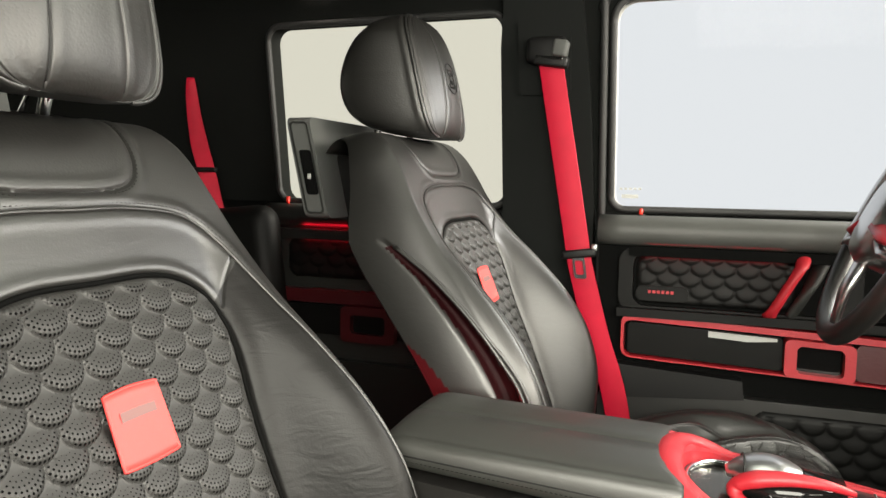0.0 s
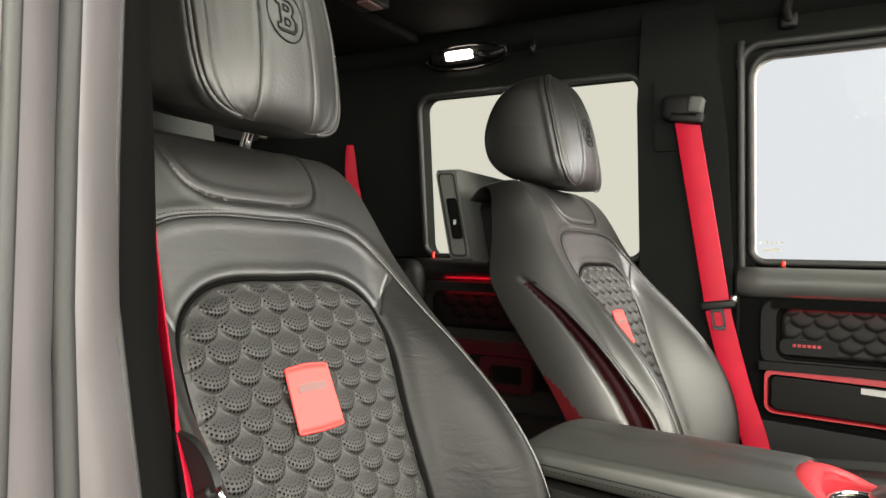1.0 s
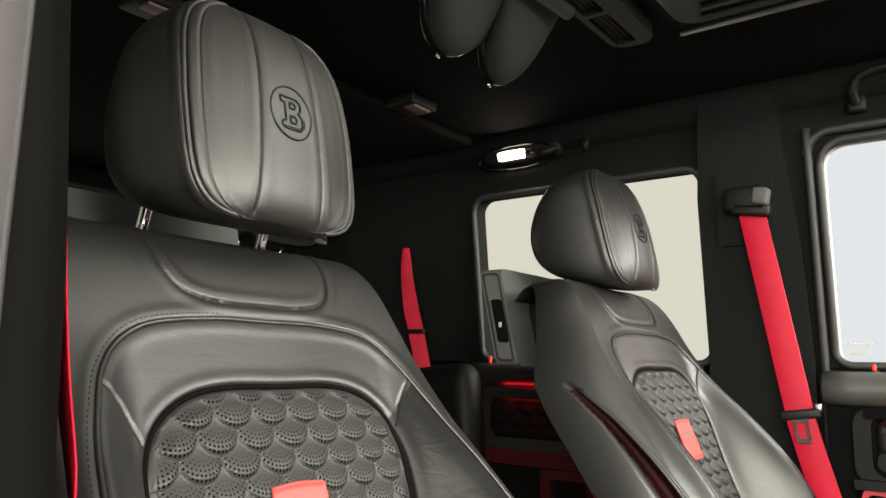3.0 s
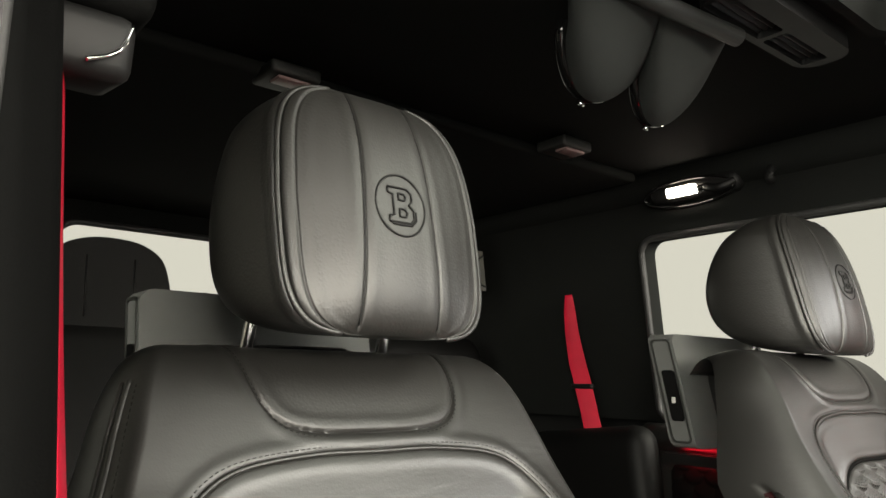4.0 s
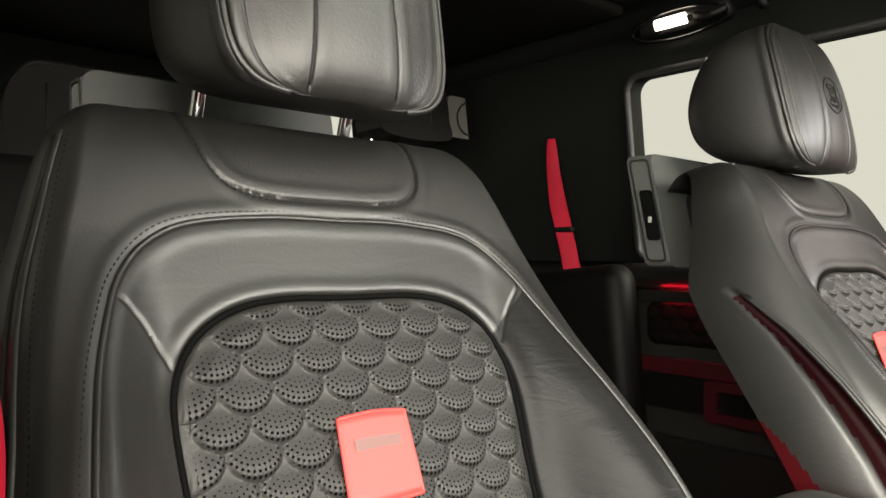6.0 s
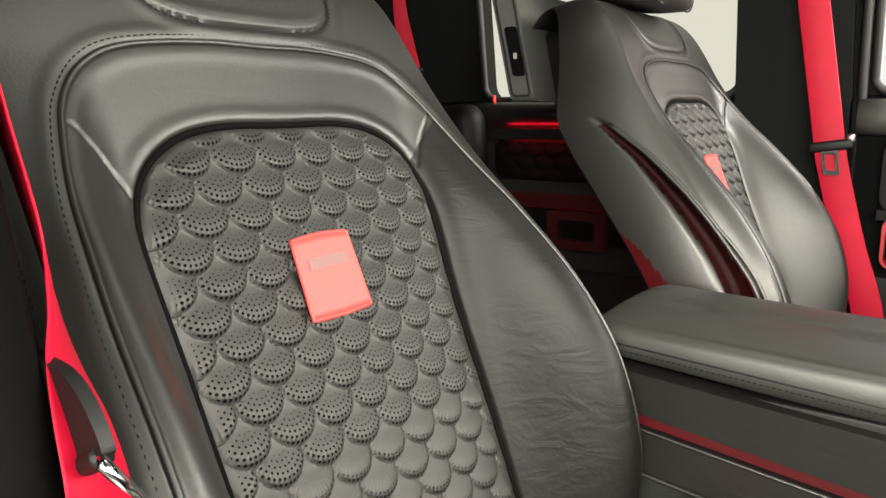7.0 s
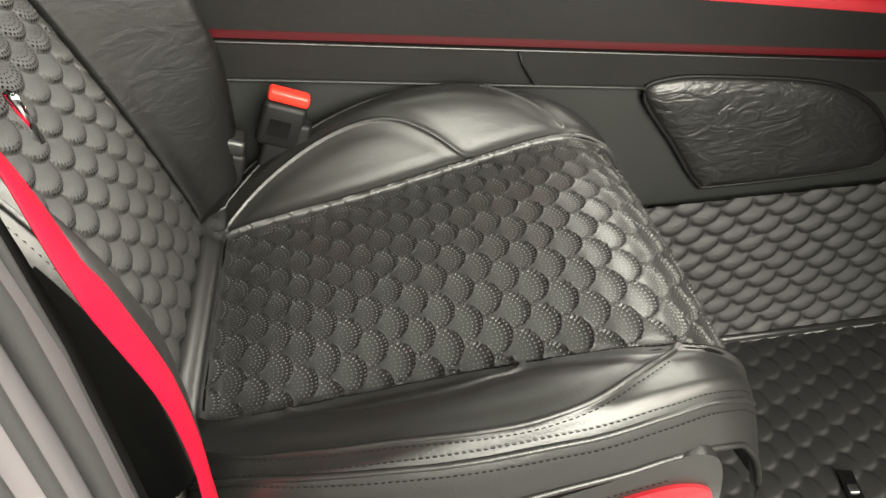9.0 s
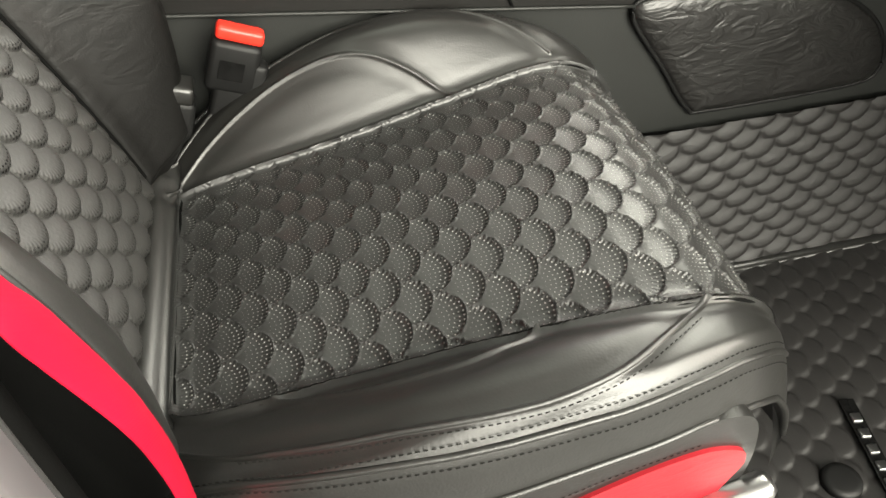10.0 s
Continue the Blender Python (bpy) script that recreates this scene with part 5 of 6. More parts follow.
def build_wheel():
    w = empty("steering_wheel", "black leather steering wheel with red spokes and pale hub", "steering wheel", at=(0.575, 0.775, 0.865))
    tilt = radians(24)
    ux, uz = math.sin(tilt), math.cos(tilt)

    def at(a, b, c=0.0):
        return (ux * b - uz * c, a, uz * b + ux * c)

    rim = [at(0.187 * math.sin(q), 0.187 * math.cos(q)) for q in np.linspace(0, 2 * math.pi, 72, endpoint=False)]
    tube("rim", rim, 0.016, LEATHER, w, closed=True, sides=16)
    pale = [at(0.187 * math.sin(q), 0.187 * math.cos(q), 0.002) for q in np.linspace(radians(38), radians(108), 24)]
    tube("rim_insert", pale, 0.0166, SATIN, w, "bright silver grip insert", sides=16)
    tube("rim_insert", [(p[0], -p[1], p[2]) for p in pale], 0.0166, SATIN, w, "bright silver grip insert", sides=16)
    hub = [at(0, 0, -0.03), at(0, 0, 0.02), at(0, 0, 0.034), at(0, 0, 0.038)]
    tube("hub", hub, [0.075, 0.075, 0.062, 0.02], SATIN, w, "pale grey hub", sides=32)
    for s in (-1, 1):
        tube("spoke", [at(s * 0.05, -0.01, 0.01), at(s * 0.11, -0.025, 0.012), at(s * 0.178, -0.03, 0.0)], [0.03, 0.024, 0.016], RED_LEATHER, w, "red leather spoke", flat=0.4, sides=12)
        tube("spoke_trim", [at(s * 0.06, -0.035, 0.018), at(s * 0.12, -0.05, 0.02), at(s * 0.17, -0.05, 0.006)], 0.007, SATIN, w, sides=10)
        block("paddle", at(s * 0.13, 0.03, -0.03), (0.006, 0.07, 0.035), 0.002, RED_LEATHER, w)
    tube("spoke", [at(0, -0.05, 0.01), at(0, -0.12, 0.012), at(0, -0.178, 0)], [0.026, 0.02, 0.015], SATIN, w, flat=0.4, sides=12)
    tube("column", [at(0, 0, -0.03), at(0, 0, -0.20)], 0.045, PLASTIC, w, sides=20)
    return w


# ---- left doors ----
def quilt_panel(name, x0, x1, z0, z1, r, y, parent, material, label="", w=0.05, p=0.027, deep=0.005):
    """A fish-scale quilted panel on a door; it faces the cabin."""
    nx, nz = int((x1 - x0) / 0.0028), int((z1 - z0) / 0.0028)
    X, Z = np.meshgrid(np.linspace(x0, x1, nx), np.linspace(z0, z1, nz))
    q, d, th, e = scale_field(X, -Z, w, p, w * 0.522)
    out = rounded(x0, z0, x1, z1, r)
    edge = line_distance(X, Z, out + out[:1])
    h = deep * q * np.clip(edge / 0.004, 0, 1) + 0.006 * np.sqrt(np.clip(edge / 0.012, 0, 1))
    P = np.stack([X, y - h, Z], -1)
    ins = inside_poly(mid(X), mid(Z), out)
    return from_grid(name, P, ins, material, parent, label)


def build_front_door():
    d = empty("door_1", "driver's door with quilted black panel, red trim and carbon inlay", "door", kind="structure")
    L = lambda a, b, c: (a, 1.14 + c, b)
    sheet("door_skin", rect(0.10, 0.05, 1.02, 0.83), [], -0.03, 0.018, JAMB, d, to=L)
    tube("sill_roll", [(x, 1.112, 0.819) for x in np.linspace(0.10, 1.02, 20)], 0.038, SILL_LEATHER, d, flat=0.85, sides=18)
    sheet("upper_recess", rounded(0.145, 0.652, 0.60, 0.785, 0.03), [rounded(0.174, 0.664, 0.565, 0.776, 0.025)[::-1]], -0.048, -0.029, SHADED_LEATHER, d, to=L, bevel=0.006)
    quilt_panel("quilted_panel", 0.178, 0.485, 0.667, 0.774, 0.03, 1.112, d, SHADED_LEATHER, "scale-quilted black leather panel", w=0.044, p=0.0235)
    sheet("speaker_label_plate", rounded(0.181, 0.675, 0.285, 0.706, 0.012), [], -0.044, -0.03, SHADED_LEATHER, d, to=L, bevel=0.003)
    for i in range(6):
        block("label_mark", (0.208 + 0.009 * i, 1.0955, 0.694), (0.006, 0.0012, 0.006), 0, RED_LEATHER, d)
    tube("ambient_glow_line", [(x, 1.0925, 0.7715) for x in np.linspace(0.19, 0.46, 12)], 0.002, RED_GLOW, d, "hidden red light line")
    # Added lip, no part of the door, that screens the glow line.
    sheet("added_lip", rounded(0.165, 0.768, 0.57, 0.788, 0.006), [], -0.058, -0.0515, JAMB, d, to=L, bevel=0.002)
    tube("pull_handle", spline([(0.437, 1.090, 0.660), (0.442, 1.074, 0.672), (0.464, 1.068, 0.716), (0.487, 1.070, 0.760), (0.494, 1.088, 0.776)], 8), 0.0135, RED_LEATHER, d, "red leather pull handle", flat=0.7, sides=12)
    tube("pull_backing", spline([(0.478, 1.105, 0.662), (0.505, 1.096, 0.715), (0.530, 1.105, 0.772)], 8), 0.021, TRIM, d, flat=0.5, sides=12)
    sheet("shelf", rect(0.145, 0.643, 1.0, 0.660), [], -0.070, -0.028, SHADED_LEATHER, d, to=L, bevel=0.006)
    fall_off = lambda p, k=0.035: (p[0], p[1] - k * (p[0] - 0.16))
    ring_o = [fall_off(p) for p in rounded(0.155, 0.556, 1.0, 0.648, 0.02)]
    ring_i = [fall_off(p) for p in rounded(0.1605, 0.5590, 0.99, 0.6355, 0.016)]
    sheet("red_frame", ring_o, [ring_i[::-1]], -0.062, -0.028, RED_LEATHER, d, "red leather frame strip", to=L, bevel=0.004)
    sheet("carbon_inlay", [fall_off(p) for p in rounded(0.168, 0.564, 0.466, 0.630, 0.012)], [], -0.052, -0.03, CARBON, d, "glossy carbon inlay", to=L, bevel=0.003)
    sheet("chrome_plate", [(0.327, 0.611), (0.40, 0.607), (0.455, 0.612), (0.455, 0.617), (0.327, 0.622)], [], -0.058, -0.05, PLATE, d, "bright metal plate", to=L, bevel=0.001)
    sheet("switch_frame", [fall_off(p) for p in rounded(0.468, 0.558, 0.592, 0.632, 0.012)], [[fall_off(p) for p in rounded(0.490, 0.567, 0.573, 0.621, 0.01)][::-1]], -0.070, -0.03, RED_LEATHER, d, "red switch surround", to=L, bevel=0.006)
    sheet("switch_well", [fall_off(p) for p in rounded(0.486, 0.563, 0.577, 0.625, 0.01)], [], -0.045, -0.03, GLOSS_BLACK, d, to=L)
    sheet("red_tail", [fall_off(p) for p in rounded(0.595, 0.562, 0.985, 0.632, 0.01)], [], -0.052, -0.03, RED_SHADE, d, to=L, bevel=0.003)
    sheet("pocket", rounded(0.11, 0.06, 1.0, 0.49, 0.03), [], -0.055, -0.028, LEATHER, d, to=L, bevel=0.012)
    sheet("pocket_grip", [(0.40, 0.49), (0.394, 0.528), (0.145, 0.541), (0.145, 0.47)], [], -0.065, -0.028, PLASTIC, d, to=L, bevel=0.004)
    quilt_panel("pocket_quilt", 0.42, 0.98, 0.30, 0.47, 0.02, 1.086, d, SHADED_LEATHER, "scale-quilted black leather")
    tube("lock_pin_base", [(0.183, 1.116, 0.838), (0.183, 1.116, 0.853)], 0.008, PLASTIC, d, sides=14)
    tube("lock_pin", [(0.183, 1.116, 0.848), (0.183, 1.116, 0.862), (0.183, 1.116, 0.865)], [0.0042, 0.0042, 0.002], RED_PLASTIC, d, "red lock pin", sides=12)
    sheet("glass_label", rect(0.135, 0.885, 0.17, 0.893), [], 0.049, 0.0505, PALE, d, to=left_wall)
    for i in range(5):
        sheet("glass_mark", rect(0.13 + 0.010 * i, 0.903, 0.136 + 0.010 * i, 0.908), [], 0.049, 0.0505, PALE, d, to=left_wall)
    return d


def build_rear_door():
    d = empty("door_2", "rear door lined in black leather with red light lines", "door", kind="structure")
    L = lambda a, b, c: (a, 1.14 + c, b)
    sheet("door_skin", rect(-0.72, 0.05, -0.13, 0.83), [], -0.03, 0.018, TRIM, d, to=L)
    tube("sill_roll", [(x, 1.118, 0.825) for x in np.linspace(-0.72, -0.13, 14)], 0.036, LEATHER, d, flat=0.85, sides=16)
    quilt_panel("quilted_panel", -0.66, -0.2, 0.675, 0.775, 0.03, 1.112, d, SHADED_LEATHER, "scale-quilted black leather panel")
    tube("ambient_glow_line", [(x, 1.088, 0.782) for x in np.linspace(-0.62, -0.25, 12)], 0.003, RED_GLOW, d, "hidden red light line")
    sheet("red_frame", rounded(-0.67, 0.62, -0.16, 0.65, 0.01), [], -0.06, -0.028, RED_SHADE, d, "red leather strip in a shaded colour", to=L, bevel=0.004)
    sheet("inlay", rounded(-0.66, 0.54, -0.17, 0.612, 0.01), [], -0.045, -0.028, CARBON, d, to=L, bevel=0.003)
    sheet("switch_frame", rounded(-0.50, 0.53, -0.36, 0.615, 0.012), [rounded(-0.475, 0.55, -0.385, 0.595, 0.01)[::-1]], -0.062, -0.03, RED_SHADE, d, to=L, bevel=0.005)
    # Lip added to keep the glow line out of sight.
    sheet("added_lip", rounded(-0.66, 0.772, -0.2, 0.795, 0.006), [], -0.062, -0.055, LEATHER, d, to=L, bevel=0.002)
    tube("lower_glow_line", [(x, 1.098, 0.618) for x in np.linspace(-0.64, -0.18, 12)], 0.0015, RED_DIM, d, "hidden red light line")
    sheet("pocket", rounded(-0.7, 0.08, -0.15, 0.48, 0.03), [], -0.055, -0.028, LEATHER, d, to=L, bevel=0.012)
    tube("lock_pin", [(-0.665, 1.115, 0.845), (-0.665, 1.115, 0.872)], 0.0045, RED_PLASTIC, d, "red lock pin", sides=10)
    return d


def build_left_pillar():
    p = empty("middle_pillar", "dark grey trimmed pillar between the doors", "pillar", kind="structure")
    out = [(-0.11, 0.05), (0.075, 0.05), (0.085, 0.5), (0.085, 0.86), (0.075, 1.1), (0.055, 1.30), (0.05, 1.40), (-0.1, 1.40), (-0.115, 1.2), (-0.115, 0.86)]
    sheet("pillar_trim", out, [], -0.028, 0.0, PILLAR, p, to=left_wall, bevel=0.02)
    sheet("anchor_plate", rounded(-0.075, 1.10, 0.035, 1.25, 0.01), [], -0.036, -0.026, PILLAR, p, to=left_wall, bevel=0.004)
    tube("pillar_seal", [left_wall(0.10, z, -0.012) for z in np.linspace(0.1, 1.32, 24)], 0.008, RUBBER, p)
    for z0, z1 in ((0.93, 0.99), (0.875, 0.90)):
        sheet("door_catch", rect(-0.106, z0, -0.095, z1), [], -0.012, 0.0, PLASTIC, p, to=left_wall, bevel=0.002)
    return p


# ---- belts ----
def build_left_belt():
    b = empty("seat_belt", "red seat belt hanging on the middle pillar by the driver's seat", "seat belt", "seat belts")
    y = 1.05
    pts = spline([(-0.008, y, 1.19), (0.002, y, 1.13), (0.033, y, 0.955), (0.064, y, 0.78), (0.073, y, 0.735), (0.108, y + 0.008, 0.60), (0.146, y + 0.012, 0.48), (0.18, y + 0.012, 0.30)], 8)
    strap("webbing", pts, (1, 0.12, 0), 0.050, BELT, b, "red woven webbing")
    block("anchor_body", (-0.012, 1.055, 1.188), (0.082, 0.05, 0.052), 0.012, PLASTIC, b)
    block("anchor_lip", (0.02, 1.032, 1.187), (0.03, 0.03, 0.034), 0.006, CASE, b, turn=(0, 10, 0))
    block("anchor_mouth", (-0.002, 1.045, 1.165), (0.072, 0.026, 0.024), 0.006, PLASTIC, b, turn=(0, 8, 0))
    block("anchor_slot", (-0.004, 1.031, 1.170), (0.056, 0.003, 0.005), 0.001, GLOSS_BLACK, b, turn=(0, 8, 0))
    block("stop_button", (0.099, 1.044, 0.785), (0.012, 0.01, 0.014), 0.003, SATIN, b)
    block("tongue_grip", (0.068, 1.044, 0.771), (0.070, 0.014, 0.018), 0.005, PLASTIC, b, turn=(0, -8, 0))
    frame_o, frame_i = rounded(-0.013, -0.024, 0.013, 0.022, 0.005), rounded(-0.008, -0.016, 0.008, 0.013, 0.004)
    sheet("tongue", frame_o, [frame_i[::-1]], 0, 0.003, CHROME, b, "chrome tongue plate", to=lambda a, c, e: (0.070 + a - 0.15 * c, 1.040 + e, 0.744 + c))
    return b


def build_right_belt():
    b = empty("seat_belt", "red seat belt hanging beside the passenger seat with chrome tongue", "seat belt", "seat belts")
    pts = [(-0.030, -0.298, 1.09), (-0.028, -0.291, 1.0), (-0.028, -0.283, 0.92), (-0.026, -0.275, 0.85), (-0.021, -0.266, 0.79), (0.003, -0.272, 0.755), (0.030, -0.281, 0.73), (0.046, -0.286, 0.70),
           (0.062, -0.299, 0.65), (0.066, -0.293, 0.62), (0.072, -0.284, 0.57), (0.071, -0.273, 0.53), (0.067, -0.260, 0.47), (0.064, -0.262, 0.40), (0.06, -0.272, 0.2)]
    acr = [(0.96, -0.25, 0), (0.96, -0.25, 0), (0.96, -0.27, 0), (0.95, -0.3, 0), (0.92, -0.36, 0.1), (0.8, -0.5, 0.2), (0.55, -0.75, 0.3), (0.35, -0.9, 0.3),
           (0.1, -1, 0.1), (0.05, -1, 0.02), (0.02, -1, 0), (0, -1, 0), (0, -1, 0), (0, -1, 0), (0, -1, 0)]
    wide = np.interp(np.linspace(0, 14, 85), range(15), [0.05, 0.05, 0.05, 0.05, 0.048, 0.044, 0.04, 0.034, 0.024, 0.027, 0.024, 0.023, 0.025, 0.03, 0.045])
    strap("webbing", spline(pts, 6), spline(acr, 6), wide, BELT, b, "red woven webbing")
    plate = spline([(0.008, 0.754), (0.022, 0.7548), (0.037, 0.7525), (0.0481, 0.7446), (0.0562, 0.7325), (0.0545, 0.7274), (0.0378, 0.7195), (0.0225, 0.7222), (0.008, 0.7245)], 4, True)
    outline = [(float(q[0]), float(q[1])) for q in plate]
    if sum(p[0] * q[1] - q[0] * p[1] for p, q in zip(outline, outline[1:] + outline[:1])) < 0:
        outline = outline[::-1]
    sheet("tongue_plate", outline, [], -0.2905, -0.2855, PLASTIC, b, "flat black tongue grip", to=lambda p, q, c: (p, c, q), bevel=0.0012)
    tube("tongue_grip", spline([(0.010, -0.2885, 0.7260), (0.0225, -0.2885, 0.7232), (0.0378, -0.2885, 0.7205), (0.0535, -0.2885, 0.7278)], 6), 0.0042, PLASTIC, b, sides=12)
    t0, t1 = np.array((0.0644, -0.295, 0.7316)), np.array((0.0585, -0.2745, 0.7022))
    strap("tongue", [t0, (t0 + t1) / 2, t1], (-0.5, 0.1, 0.6), 0.0052, CHROME, b, "chrome tongue plate", thick=0.0026)
    block("anchor_body", (-0.045, -0.306, 1.156), (0.06, 0.094, 0.075), 0.012, JAMB, b)
    block("anchor_mouth", (-0.047, -0.304, 1.106), (0.050, 0.074, 0.034), 0.008, STACK, b, turn=(0, 8, 0))
    tube("outlet_edge", spline([(-0.023, -0.270, 1.116), (-0.0215, -0.276, 1.100), (-0.021, -0.290, 1.092)], 5), 0.0011, CHROME, b, "chrome edge of the belt outlet", sides=8)
    return b


def build_rear_belt():
    b = empty("seat_belt", "red rear seat belt hanging by the rear door", "seat belt", "seat belts")
    pts = spline([(-0.924, 1.08, 1.165), (-0.916, 1.08, 1.08), (-0.90, 1.08, 1.0), (-0.881, 1.08, 0.937), (-0.852, 1.08, 0.83), (-0.80, 1.08, 0.62)], 8)
    strap("webbing", pts, (0.8, 0.6, 0), np.interp(np.linspace(0, 5, len(pts)), [0, 0.6, 2, 3, 5], [0.018, 0.030, 0.042, 0.042, 0.042]), BELT, b, "red woven webbing")
    block("stop_button", (-0.876, 1.072, 0.935), (0.066, 0.014, 0.012), 0.004, PLASTIC, b)
    return b


def build_buckle(at):
    b = empty("belt_buckle", "black belt buckle with a red release button", "buckle", "buckles", at=at)
    block("stalk", (0, 0, -0.06), (0.05, 0.022, 0.14), 0.006, PLASTIC, b, turn=(0, 22, 0))
    block("body", (0.014, 0, 0.0), (0.05, 0.024, 0.056), 0.007, PLASTIC, b, turn=(0, 22, 0))
    block("release_button", (0.028, 0, 0.032), (0.046, 0.019, 0.014), 0.004, RED_PLASTIC, b, "red release button", turn=(0, 22, 0))
    block("slot", (0.012, -0.0132, 0.0), (0.024, 0.001, 0.02), 0, GLOSS_BLACK, b, turn=(0, 22, 0))
    return b


def build_stalk(at):
    b = empty("buckle_stalk", "short grey covered belt stalk beside the buckle", "stalk", at=at)
    block("sleeve", (0, 0, -0.03), (0.034, 0.03, 0.08), 0.006, PLASTIC, b, turn=(0, 20, 0))
    block("cap", (0.012, 0, 0.016), (0.036, 0.032, 0.02), 0.005, LEATHER, b, turn=(0, 20, 0))
    return b


build_console()
build_dashboard()
build_wheel()
build_front_door()
build_rear_door()
build_left_pillar()
build_left_belt()
build_right_belt()
build_rear_belt()
build_buckle((0.088, 0.207, 0.447))
build_stalk((0.03, 0.20, 0.418))


# ---- footwell ----
def build_mat():
    m = empty("floor_mat", "quilted dark leather floor mat with black piping", "floor mat")
    nx, ny = 300, 190
    X, Y = np.meshgrid(np.linspace(0.30, 1.12, nx), np.linspace(-0.31, 0.185, ny))
    q, d, th, e = scale_field(Y * 0.94 + X * 0.34, X * 0.94 - Y * 0.34, 0.047, 0.0255, 0.0245)
    P = np.stack([X, Y, 0.004 + 0.007 * q], -1)
    from_grid("quilted_top", P, np.ones((ny - 1, nx - 1), bool), QUILT, m)
    tube("piping", [(0.30, -0.31, 0.006), (1.12, -0.31, 0.006), (1.12, 0.186, 0.006), (0.30, 0.186, 0.006)], 0.005, LEATHER, m, closed=True)
    block("emblem_strip", (0.751, -0.135, 0.0125), (0.145, 0.020, 0.004), 0.001, GLOSS_BLACK, m, "black strip with raised plain marks", turn=(0, 0, 80))
    for i in range(5):
        q = radians(80)
        block("raised_mark", (0.751 + (i - 2) * 0.022 * math.cos(q), -0.135 + (i - 2) * 0.022 * math.sin(q), 0.0155), (0.012, 0.012, 0.003), 0.001, SATIN, m, turn=(0, 0, 80))
    tube("mat_fastener", [(0.693, -0.161, 0.008), (0.693, -0.161, 0.015), (0.693, -0.161, 0.0165)], [0.024, 0.022, 0.015], PLASTIC, m, sides=24)
    t = empty("tunnel_lining", "quilted dark leather lining of the transmission tunnel", "lining", kind="structure")
    nz = 110
    X, V = np.meshgrid(np.linspace(0.36, 1.15, nx), np.linspace(0, 1, nz))
    q, d, th, e = scale_field(X + V * 0.02, -V * 0.26 + X * 0.25, 0.047, 0.0255, 0.0245)
    Yc = 0.193 + 0.045 * V ** 0.8
    Zc = 0.012 + 0.235 * V
    P = np.stack([X, Yc - 0.007 * q, Zc + 0.002 * q], -1)
    from_grid("quilted_side", P, np.ones((nz - 1, nx - 1), bool), QUILT, t)
    tube("piping", [(0.36, 0.189, 0.012), (1.15, 0.189, 0.012)], 0.006, LEATHER, t)


# ---- rear seats and roof fittings ----
def build_rear_bench():
    r = empty("rear_bench", "black leather rear bench seat", "rear seat")
    for y in (0.0, 0.72):
        block("seat_plinth", (-0.86, y, 0.12), (0.46, 0.60, 0.26), 0.02, PLASTIC, r)
        block("seat_cushion", (-0.86, y, 0.33), (0.52, 0.60, 0.16), 0.06, SHADED_LEATHER, r, turn=(0, -8, 0), segments=5)
        block("backrest", (-1.17, y, 0.72), (0.16, 0.62, 0.70), 0.07, SHADED_LEATHER, r, turn=(0, -14, 0), segments=5)
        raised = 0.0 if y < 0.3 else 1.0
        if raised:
            block("side_wing", (-0.80, y + 0.302, 0.615), (0.36, 0.09, 0.45), 0.044, SHADED_LEATHER, r, turn=(0, -6, 0), segments=5)
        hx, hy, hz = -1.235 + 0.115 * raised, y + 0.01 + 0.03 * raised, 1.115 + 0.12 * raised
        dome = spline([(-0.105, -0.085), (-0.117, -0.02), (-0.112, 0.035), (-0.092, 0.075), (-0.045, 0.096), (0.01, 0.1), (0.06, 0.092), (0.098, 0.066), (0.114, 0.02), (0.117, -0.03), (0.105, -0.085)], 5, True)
        sheet("headrest", [(float(a) * (1 - 0.12 * raised), float(b)) for a, b in dome[::-1]], [], -0.05, 0.05, SHADED_LEATHER, r, to=lambda a, b, c, o=(hx, hy, hz): (o[0] - 0.14 * b + c, o[1] + 0.028 * (1 - raised) + a, o[2] + b), bevel=0.03)
        for s in (-0.045, 0.045):
            tube("headrest_seam", [(hx + 0.05 - 0.14 * z, hy + 0.028 * (1 - raised) + s, hz + z) for z in (-0.06, 0, 0.06)], 0.002, PLASTIC, r)
        for s in (-0.07, 0.07):
            tube("headrest_post", [(-1.25, hy + s, 1.0), (hx - 0.005, hy + s, hz - 0.05)], 0.006, CHROME, r)
    return r


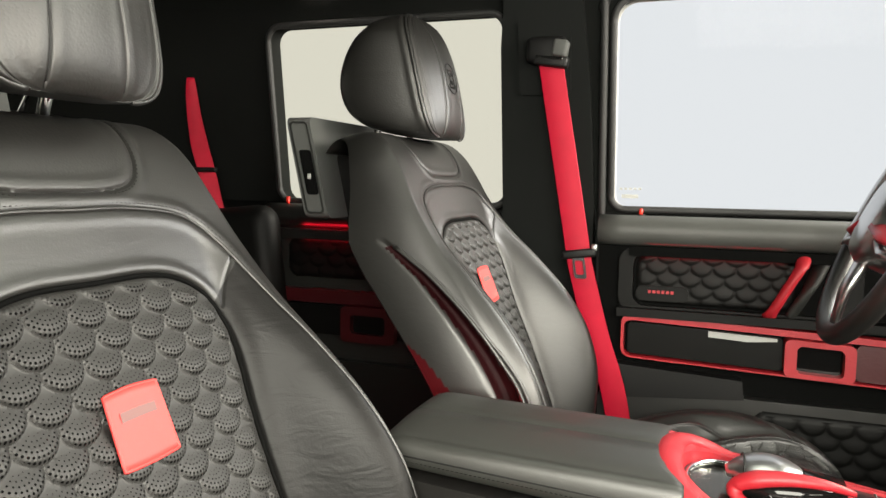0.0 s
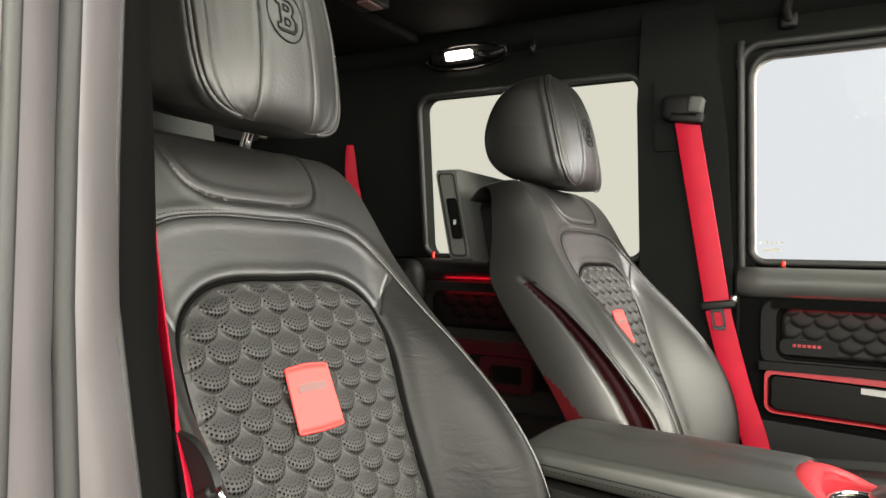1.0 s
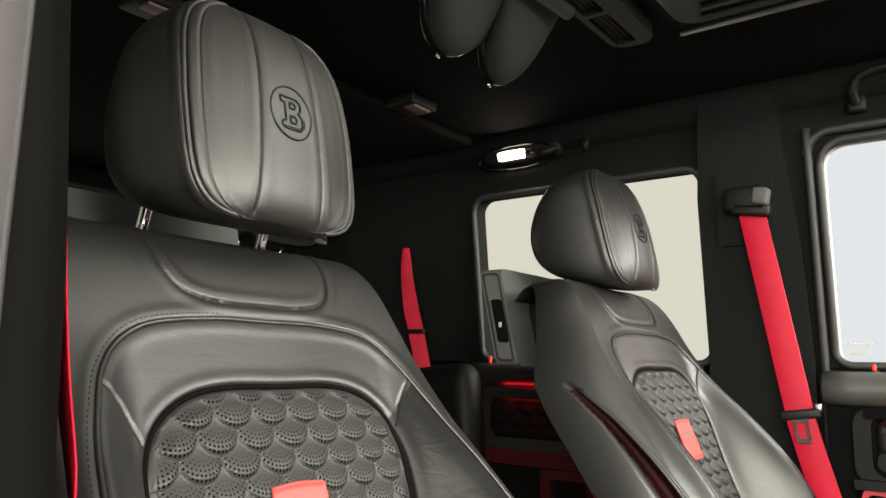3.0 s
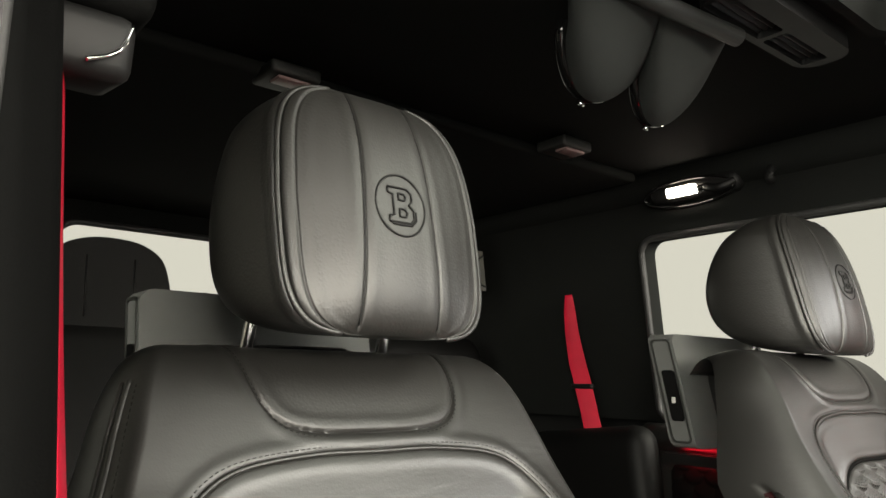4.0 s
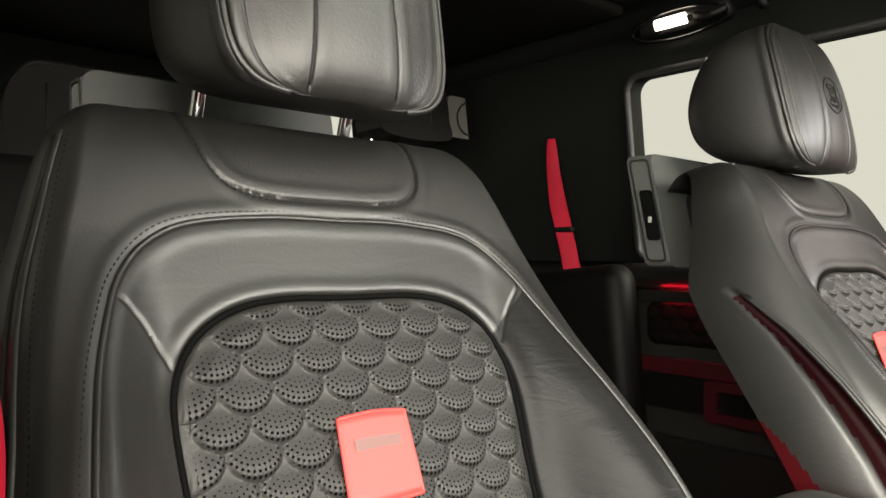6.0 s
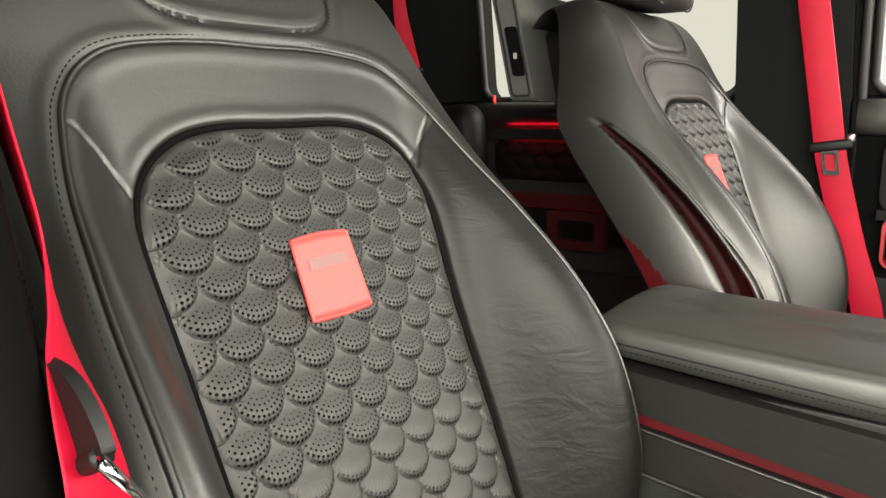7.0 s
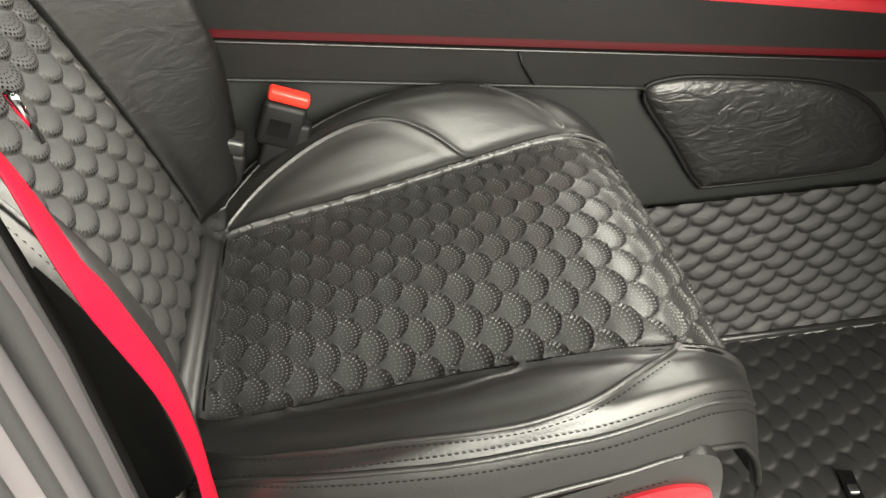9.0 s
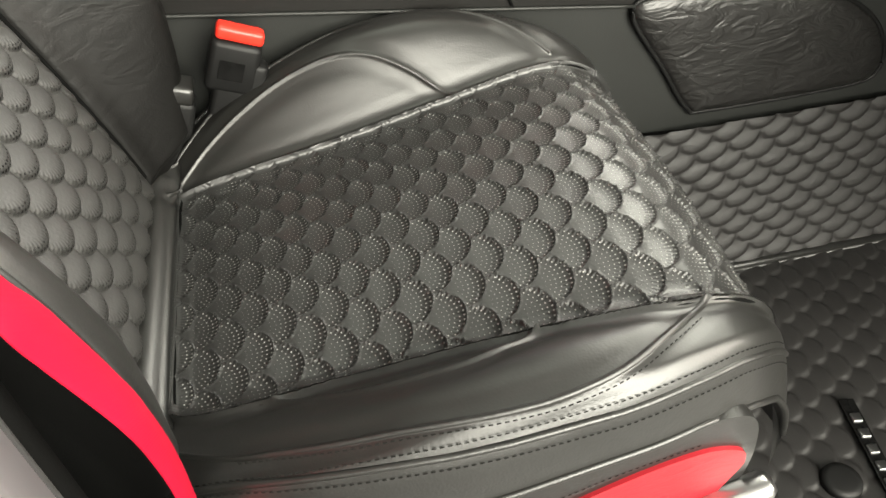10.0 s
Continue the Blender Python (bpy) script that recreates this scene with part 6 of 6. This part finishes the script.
def build_overhead():
    # twin-lobed suede pod on the roof
    pod = empty("overhead_pod", "black suede twin-lobed overhead pod with glossy lenses", "overhead console")
    for f0, f1, r0, r1, low in ((0.18, 0.345, 0.285, 0.448, 0.084), (0.345, 0.487, 0.436, 0.580, 0.085)):
        nx, ny = 36, 40
        Xg, Yg = np.meshgrid(np.linspace(0, 1, nx), np.linspace(0, 1, ny), indexing="ij")
        lobe = np.sin(math.pi * Yg) ** 0.6
        grow = np.sin(Xg * math.pi / 2) ** 1.2
        Zg = 1.395 - low * grow * (0.18 + 0.82 * lobe)
        wide0, wide1 = f0 + (r0 - f0) * Xg, f1 + (r1 - f1) * Xg
        Pg = np.stack([-0.125 - (0.100 + 0.036 * lobe) * Xg, wide0 + (wide1 - wide0) * Yg, Zg], -1)
        from_grid("lobe", np.ascontiguousarray(Pg[:, ::-1]), np.ones((nx - 1, ny - 1), bool), SUEDE, pod)
        rim = Pg[-1]
        tube("lens", rim + np.array([-0.006, 0, 0.008]), 0.010, GLOSS_BLACK, pod, "glossy black lens rim", flat=0.8)
        raw("lens_face", [*rim, *(rim * np.array([1, 1, 0]) + np.array([0.03, 0, 1.425]))], [(k, k + 1, k + 1 + ny, k + ny) for k in range(ny - 1)], GLOSS_BLACK, pod)
        # a small chrome bar stands in for the highlight on the lens
        tube("lens_glint", [rim[18] + np.array([-0.012, 0, -0.001]), rim[20] + np.array([-0.012, 0, -0.001])], 0.003, CHROME, pod)
        for side in (0, -1):
            raw("lobe_side", [*Pg[:, side], *(Pg[:, side] * np.array([1, 1, 0]) + np.array([0, 0, 1.425]))], [(k, k + 1, k + 1 + nx, k + nx) for k in range(nx - 1)], SUEDE, pod)
    tube("pod_edge", [(-0.148, 0.17, 1.39), (-0.135, 0.30, 1.388), (-0.116, 0.487, 1.386)], 0.012, TRIM, pod, "dark grey edge bar", sides=14)
    vent = empty("roof_vent", "black slatted roof vent by the sunroof", "vent")
    sheet("vent_frame", rounded(-0.128, 0.40, -0.052, 0.69, 0.03), [rounded(-0.118, 0.41, -0.082, 0.545, 0.006)[::-1], rounded(-0.118, 0.555, -0.082, 0.672, 0.006)[::-1]], 1.402, 1.428, PLASTIC, vent, to=lambda a, b, c: (a, b, 2.83 - c), bevel=0.006)
    for i in range(4):
        block("slat", (-0.114 + 0.0095 * i, 0.542, 1.416), (0.0035, 0.26, 0.012), 0.001, TRIM, vent, turn=(0, 30, 0))
    sun = empty("sunroof", "tinted glass sunroof in a black frame with bright metal edge", "sunroof", kind="structure")
    flat = lambda a, b, c: (a, b, c)
    sheet("sunroof_frame", rounded(-0.07, -0.01, 0.67, 0.755, 0.05), [rounded(-0.015, 0.045, 0.615, 0.70, 0.04)[::-1]], 1.461, 1.50, HEADLINER, sun, to=flat)
    sheet("lining", rounded(-0.03, 0.03, 0.63, 0.715, 0.045), [rounded(-0.015, 0.045, 0.615, 0.70, 0.04)[::-1]], 1.418, 1.4605, HEADLINER, sun, to=flat, bevel=0.004)
    sheet("pane", rounded(-0.06, 0.0, 0.66, 0.745, 0.05), [], 1.502, 1.506, SUNROOF_GLASS, sun, "dark tinted glass", to=flat).visible_shadow = False
    for i in range(4):
        block("rib", (0.30, 0.692 - 0.004 * i, 1.432 + 0.016 * i), (0.56, 0.014, 0.006), 0.002, PLASTIC, sun)
    tube("metal_edge", [(-0.02, 0.712, 1.413), (0.62, 0.712, 1.413)], 0.005, SATIN, sun, "bright metal edge")
    for x, y in ((-0.672, 0.134), (-0.618, 0.723)):
        hk = empty("roof_tab", "small pinkish metal tab in a black roof bracket", "roof bracket", "roof tabs")
        block("bracket", (x, y, 1.41), (0.075, 0.085, 0.022), 0.006, TRIM, hk)
        block("tab", (x + 0.015, y, 1.397), (0.03, 0.055, 0.006), 0.002, BROWN_TAB, hk)
    lamp = empty("dome_lamp", "lit warm reading lamp in a black roof rail housing", "lamp")
    block("housing", (-0.539, 1.068, 1.371), (0.22, 0.05, 0.05), 0.02, PLASTIC, lamp, turn=(25, 0, 0))
    block("lens", (-0.556, 1.036, 1.362), (0.075, 0.012, 0.022), 0.005, LAMP_LIT, lamp, "glowing warm lens", turn=(25, 0, 0))
    block("switch", (-0.506, 1.034, 1.36), (0.02, 0.012, 0.014), 0.004, CHROME, lamp, turn=(25, 0, 0))
    tube("grab_arc", spline([(-0.494, 1.03, 1.360), (-0.459, 1.02, 1.350), (-0.434, 1.04, 1.363)], 6), 0.008, PLASTIC, lamp)
    oval = [(-0.549 + 0.11 * math.cos(q), 1.05 - 0.01 * math.sin(q), 1.360 + 0.028 * math.sin(q)) for q in np.linspace(0, 2 * math.pi, 40, endpoint=False)]
    tube("housing_rim", oval, 0.004, GLOSS_BLACK, lamp, closed=True)
    hook = empty("coat_hook", "small black coat hook on the roof rail", "hook")
    tube("hook_body", spline([(-0.36, 1.07, 1.385), (-0.36, 1.045, 1.37), (-0.36, 1.04, 1.355), (-0.36, 1.05, 1.35)], 5), 0.009, PLASTIC, hook)
    grab = empty("grab_handle", "black roof grab handle over the driver's door", "grab handle")
    tube("grip", spline([(0.190, 1.062, 1.350), (0.188, 1.046, 1.372), (0.205, 1.036, 1.396), (0.26, 1.032, 1.404), (0.33, 1.032, 1.404), (0.385, 1.036, 1.396), (0.402, 1.046, 1.372), (0.400, 1.062, 1.350)], 8), 0.010, PLASTIC, grab, flat=0.8, sides=12)
    for x in (0.19, 0.40):
        block("mount", (x, 1.072, 1.352), (0.036, 0.03, 0.034), 0.008, PLASTIC, grab)
    spk = empty("speaker", "pale square speaker grille on the rear pillar", "speaker")
    spot = lambda a, b, c: (-1.25 + c, 1.095 + a, 1.261 + b)
    sheet("frame", rounded(-0.08, -0.058, 0.085, 0.058, 0.012), [], -0.08, 0.0, SPEAKER, spk, to=spot, bevel=0.004)
    tube("cone_ring", [spot(0.046 * math.cos(q), 0.046 * math.sin(q), 0.001) for q in np.linspace(0, 2 * math.pi, 32, endpoint=False)], 0.003, PLASTIC, spk, closed=True)
    spk = empty("speaker", "black square speaker grille beside the rear window", "speaker")
    spot = lambda a, b, c: (-1.757 + c, -0.150 + a, 1.308 + b)
    sheet("frame", rounded(-0.074, -0.078, 0.074, 0.078, 0.02), [], 0.0, 0.022, PILLAR, spk, to=spot, bevel=0.006)
    tube("cone_ring", [spot(0.055 * math.cos(q), 0.055 * math.sin(q), 0.0225) for q in np.linspace(0, 2 * math.pi, 32, endpoint=False)], 0.003, PLASTIC, spk, closed=True)
    rail = tube("roof_rail", [(x, 1.085, 1.40) for x in np.linspace(-1.75, 0.98, 12)], 0.04, HEADLINER, sides=12)
    tagged(rail, "black roof side rail lining", "trim", kind="structure")
    rail = tube("roof_rail", [(x, -0.345, 1.40) for x in np.linspace(-1.75, 0.98, 12)], 0.04, HEADLINER, sides=12)
    tagged(rail, "black roof side rail lining", "trim", kind="structure")


build_mat()
build_rear_bench()
build_overhead()
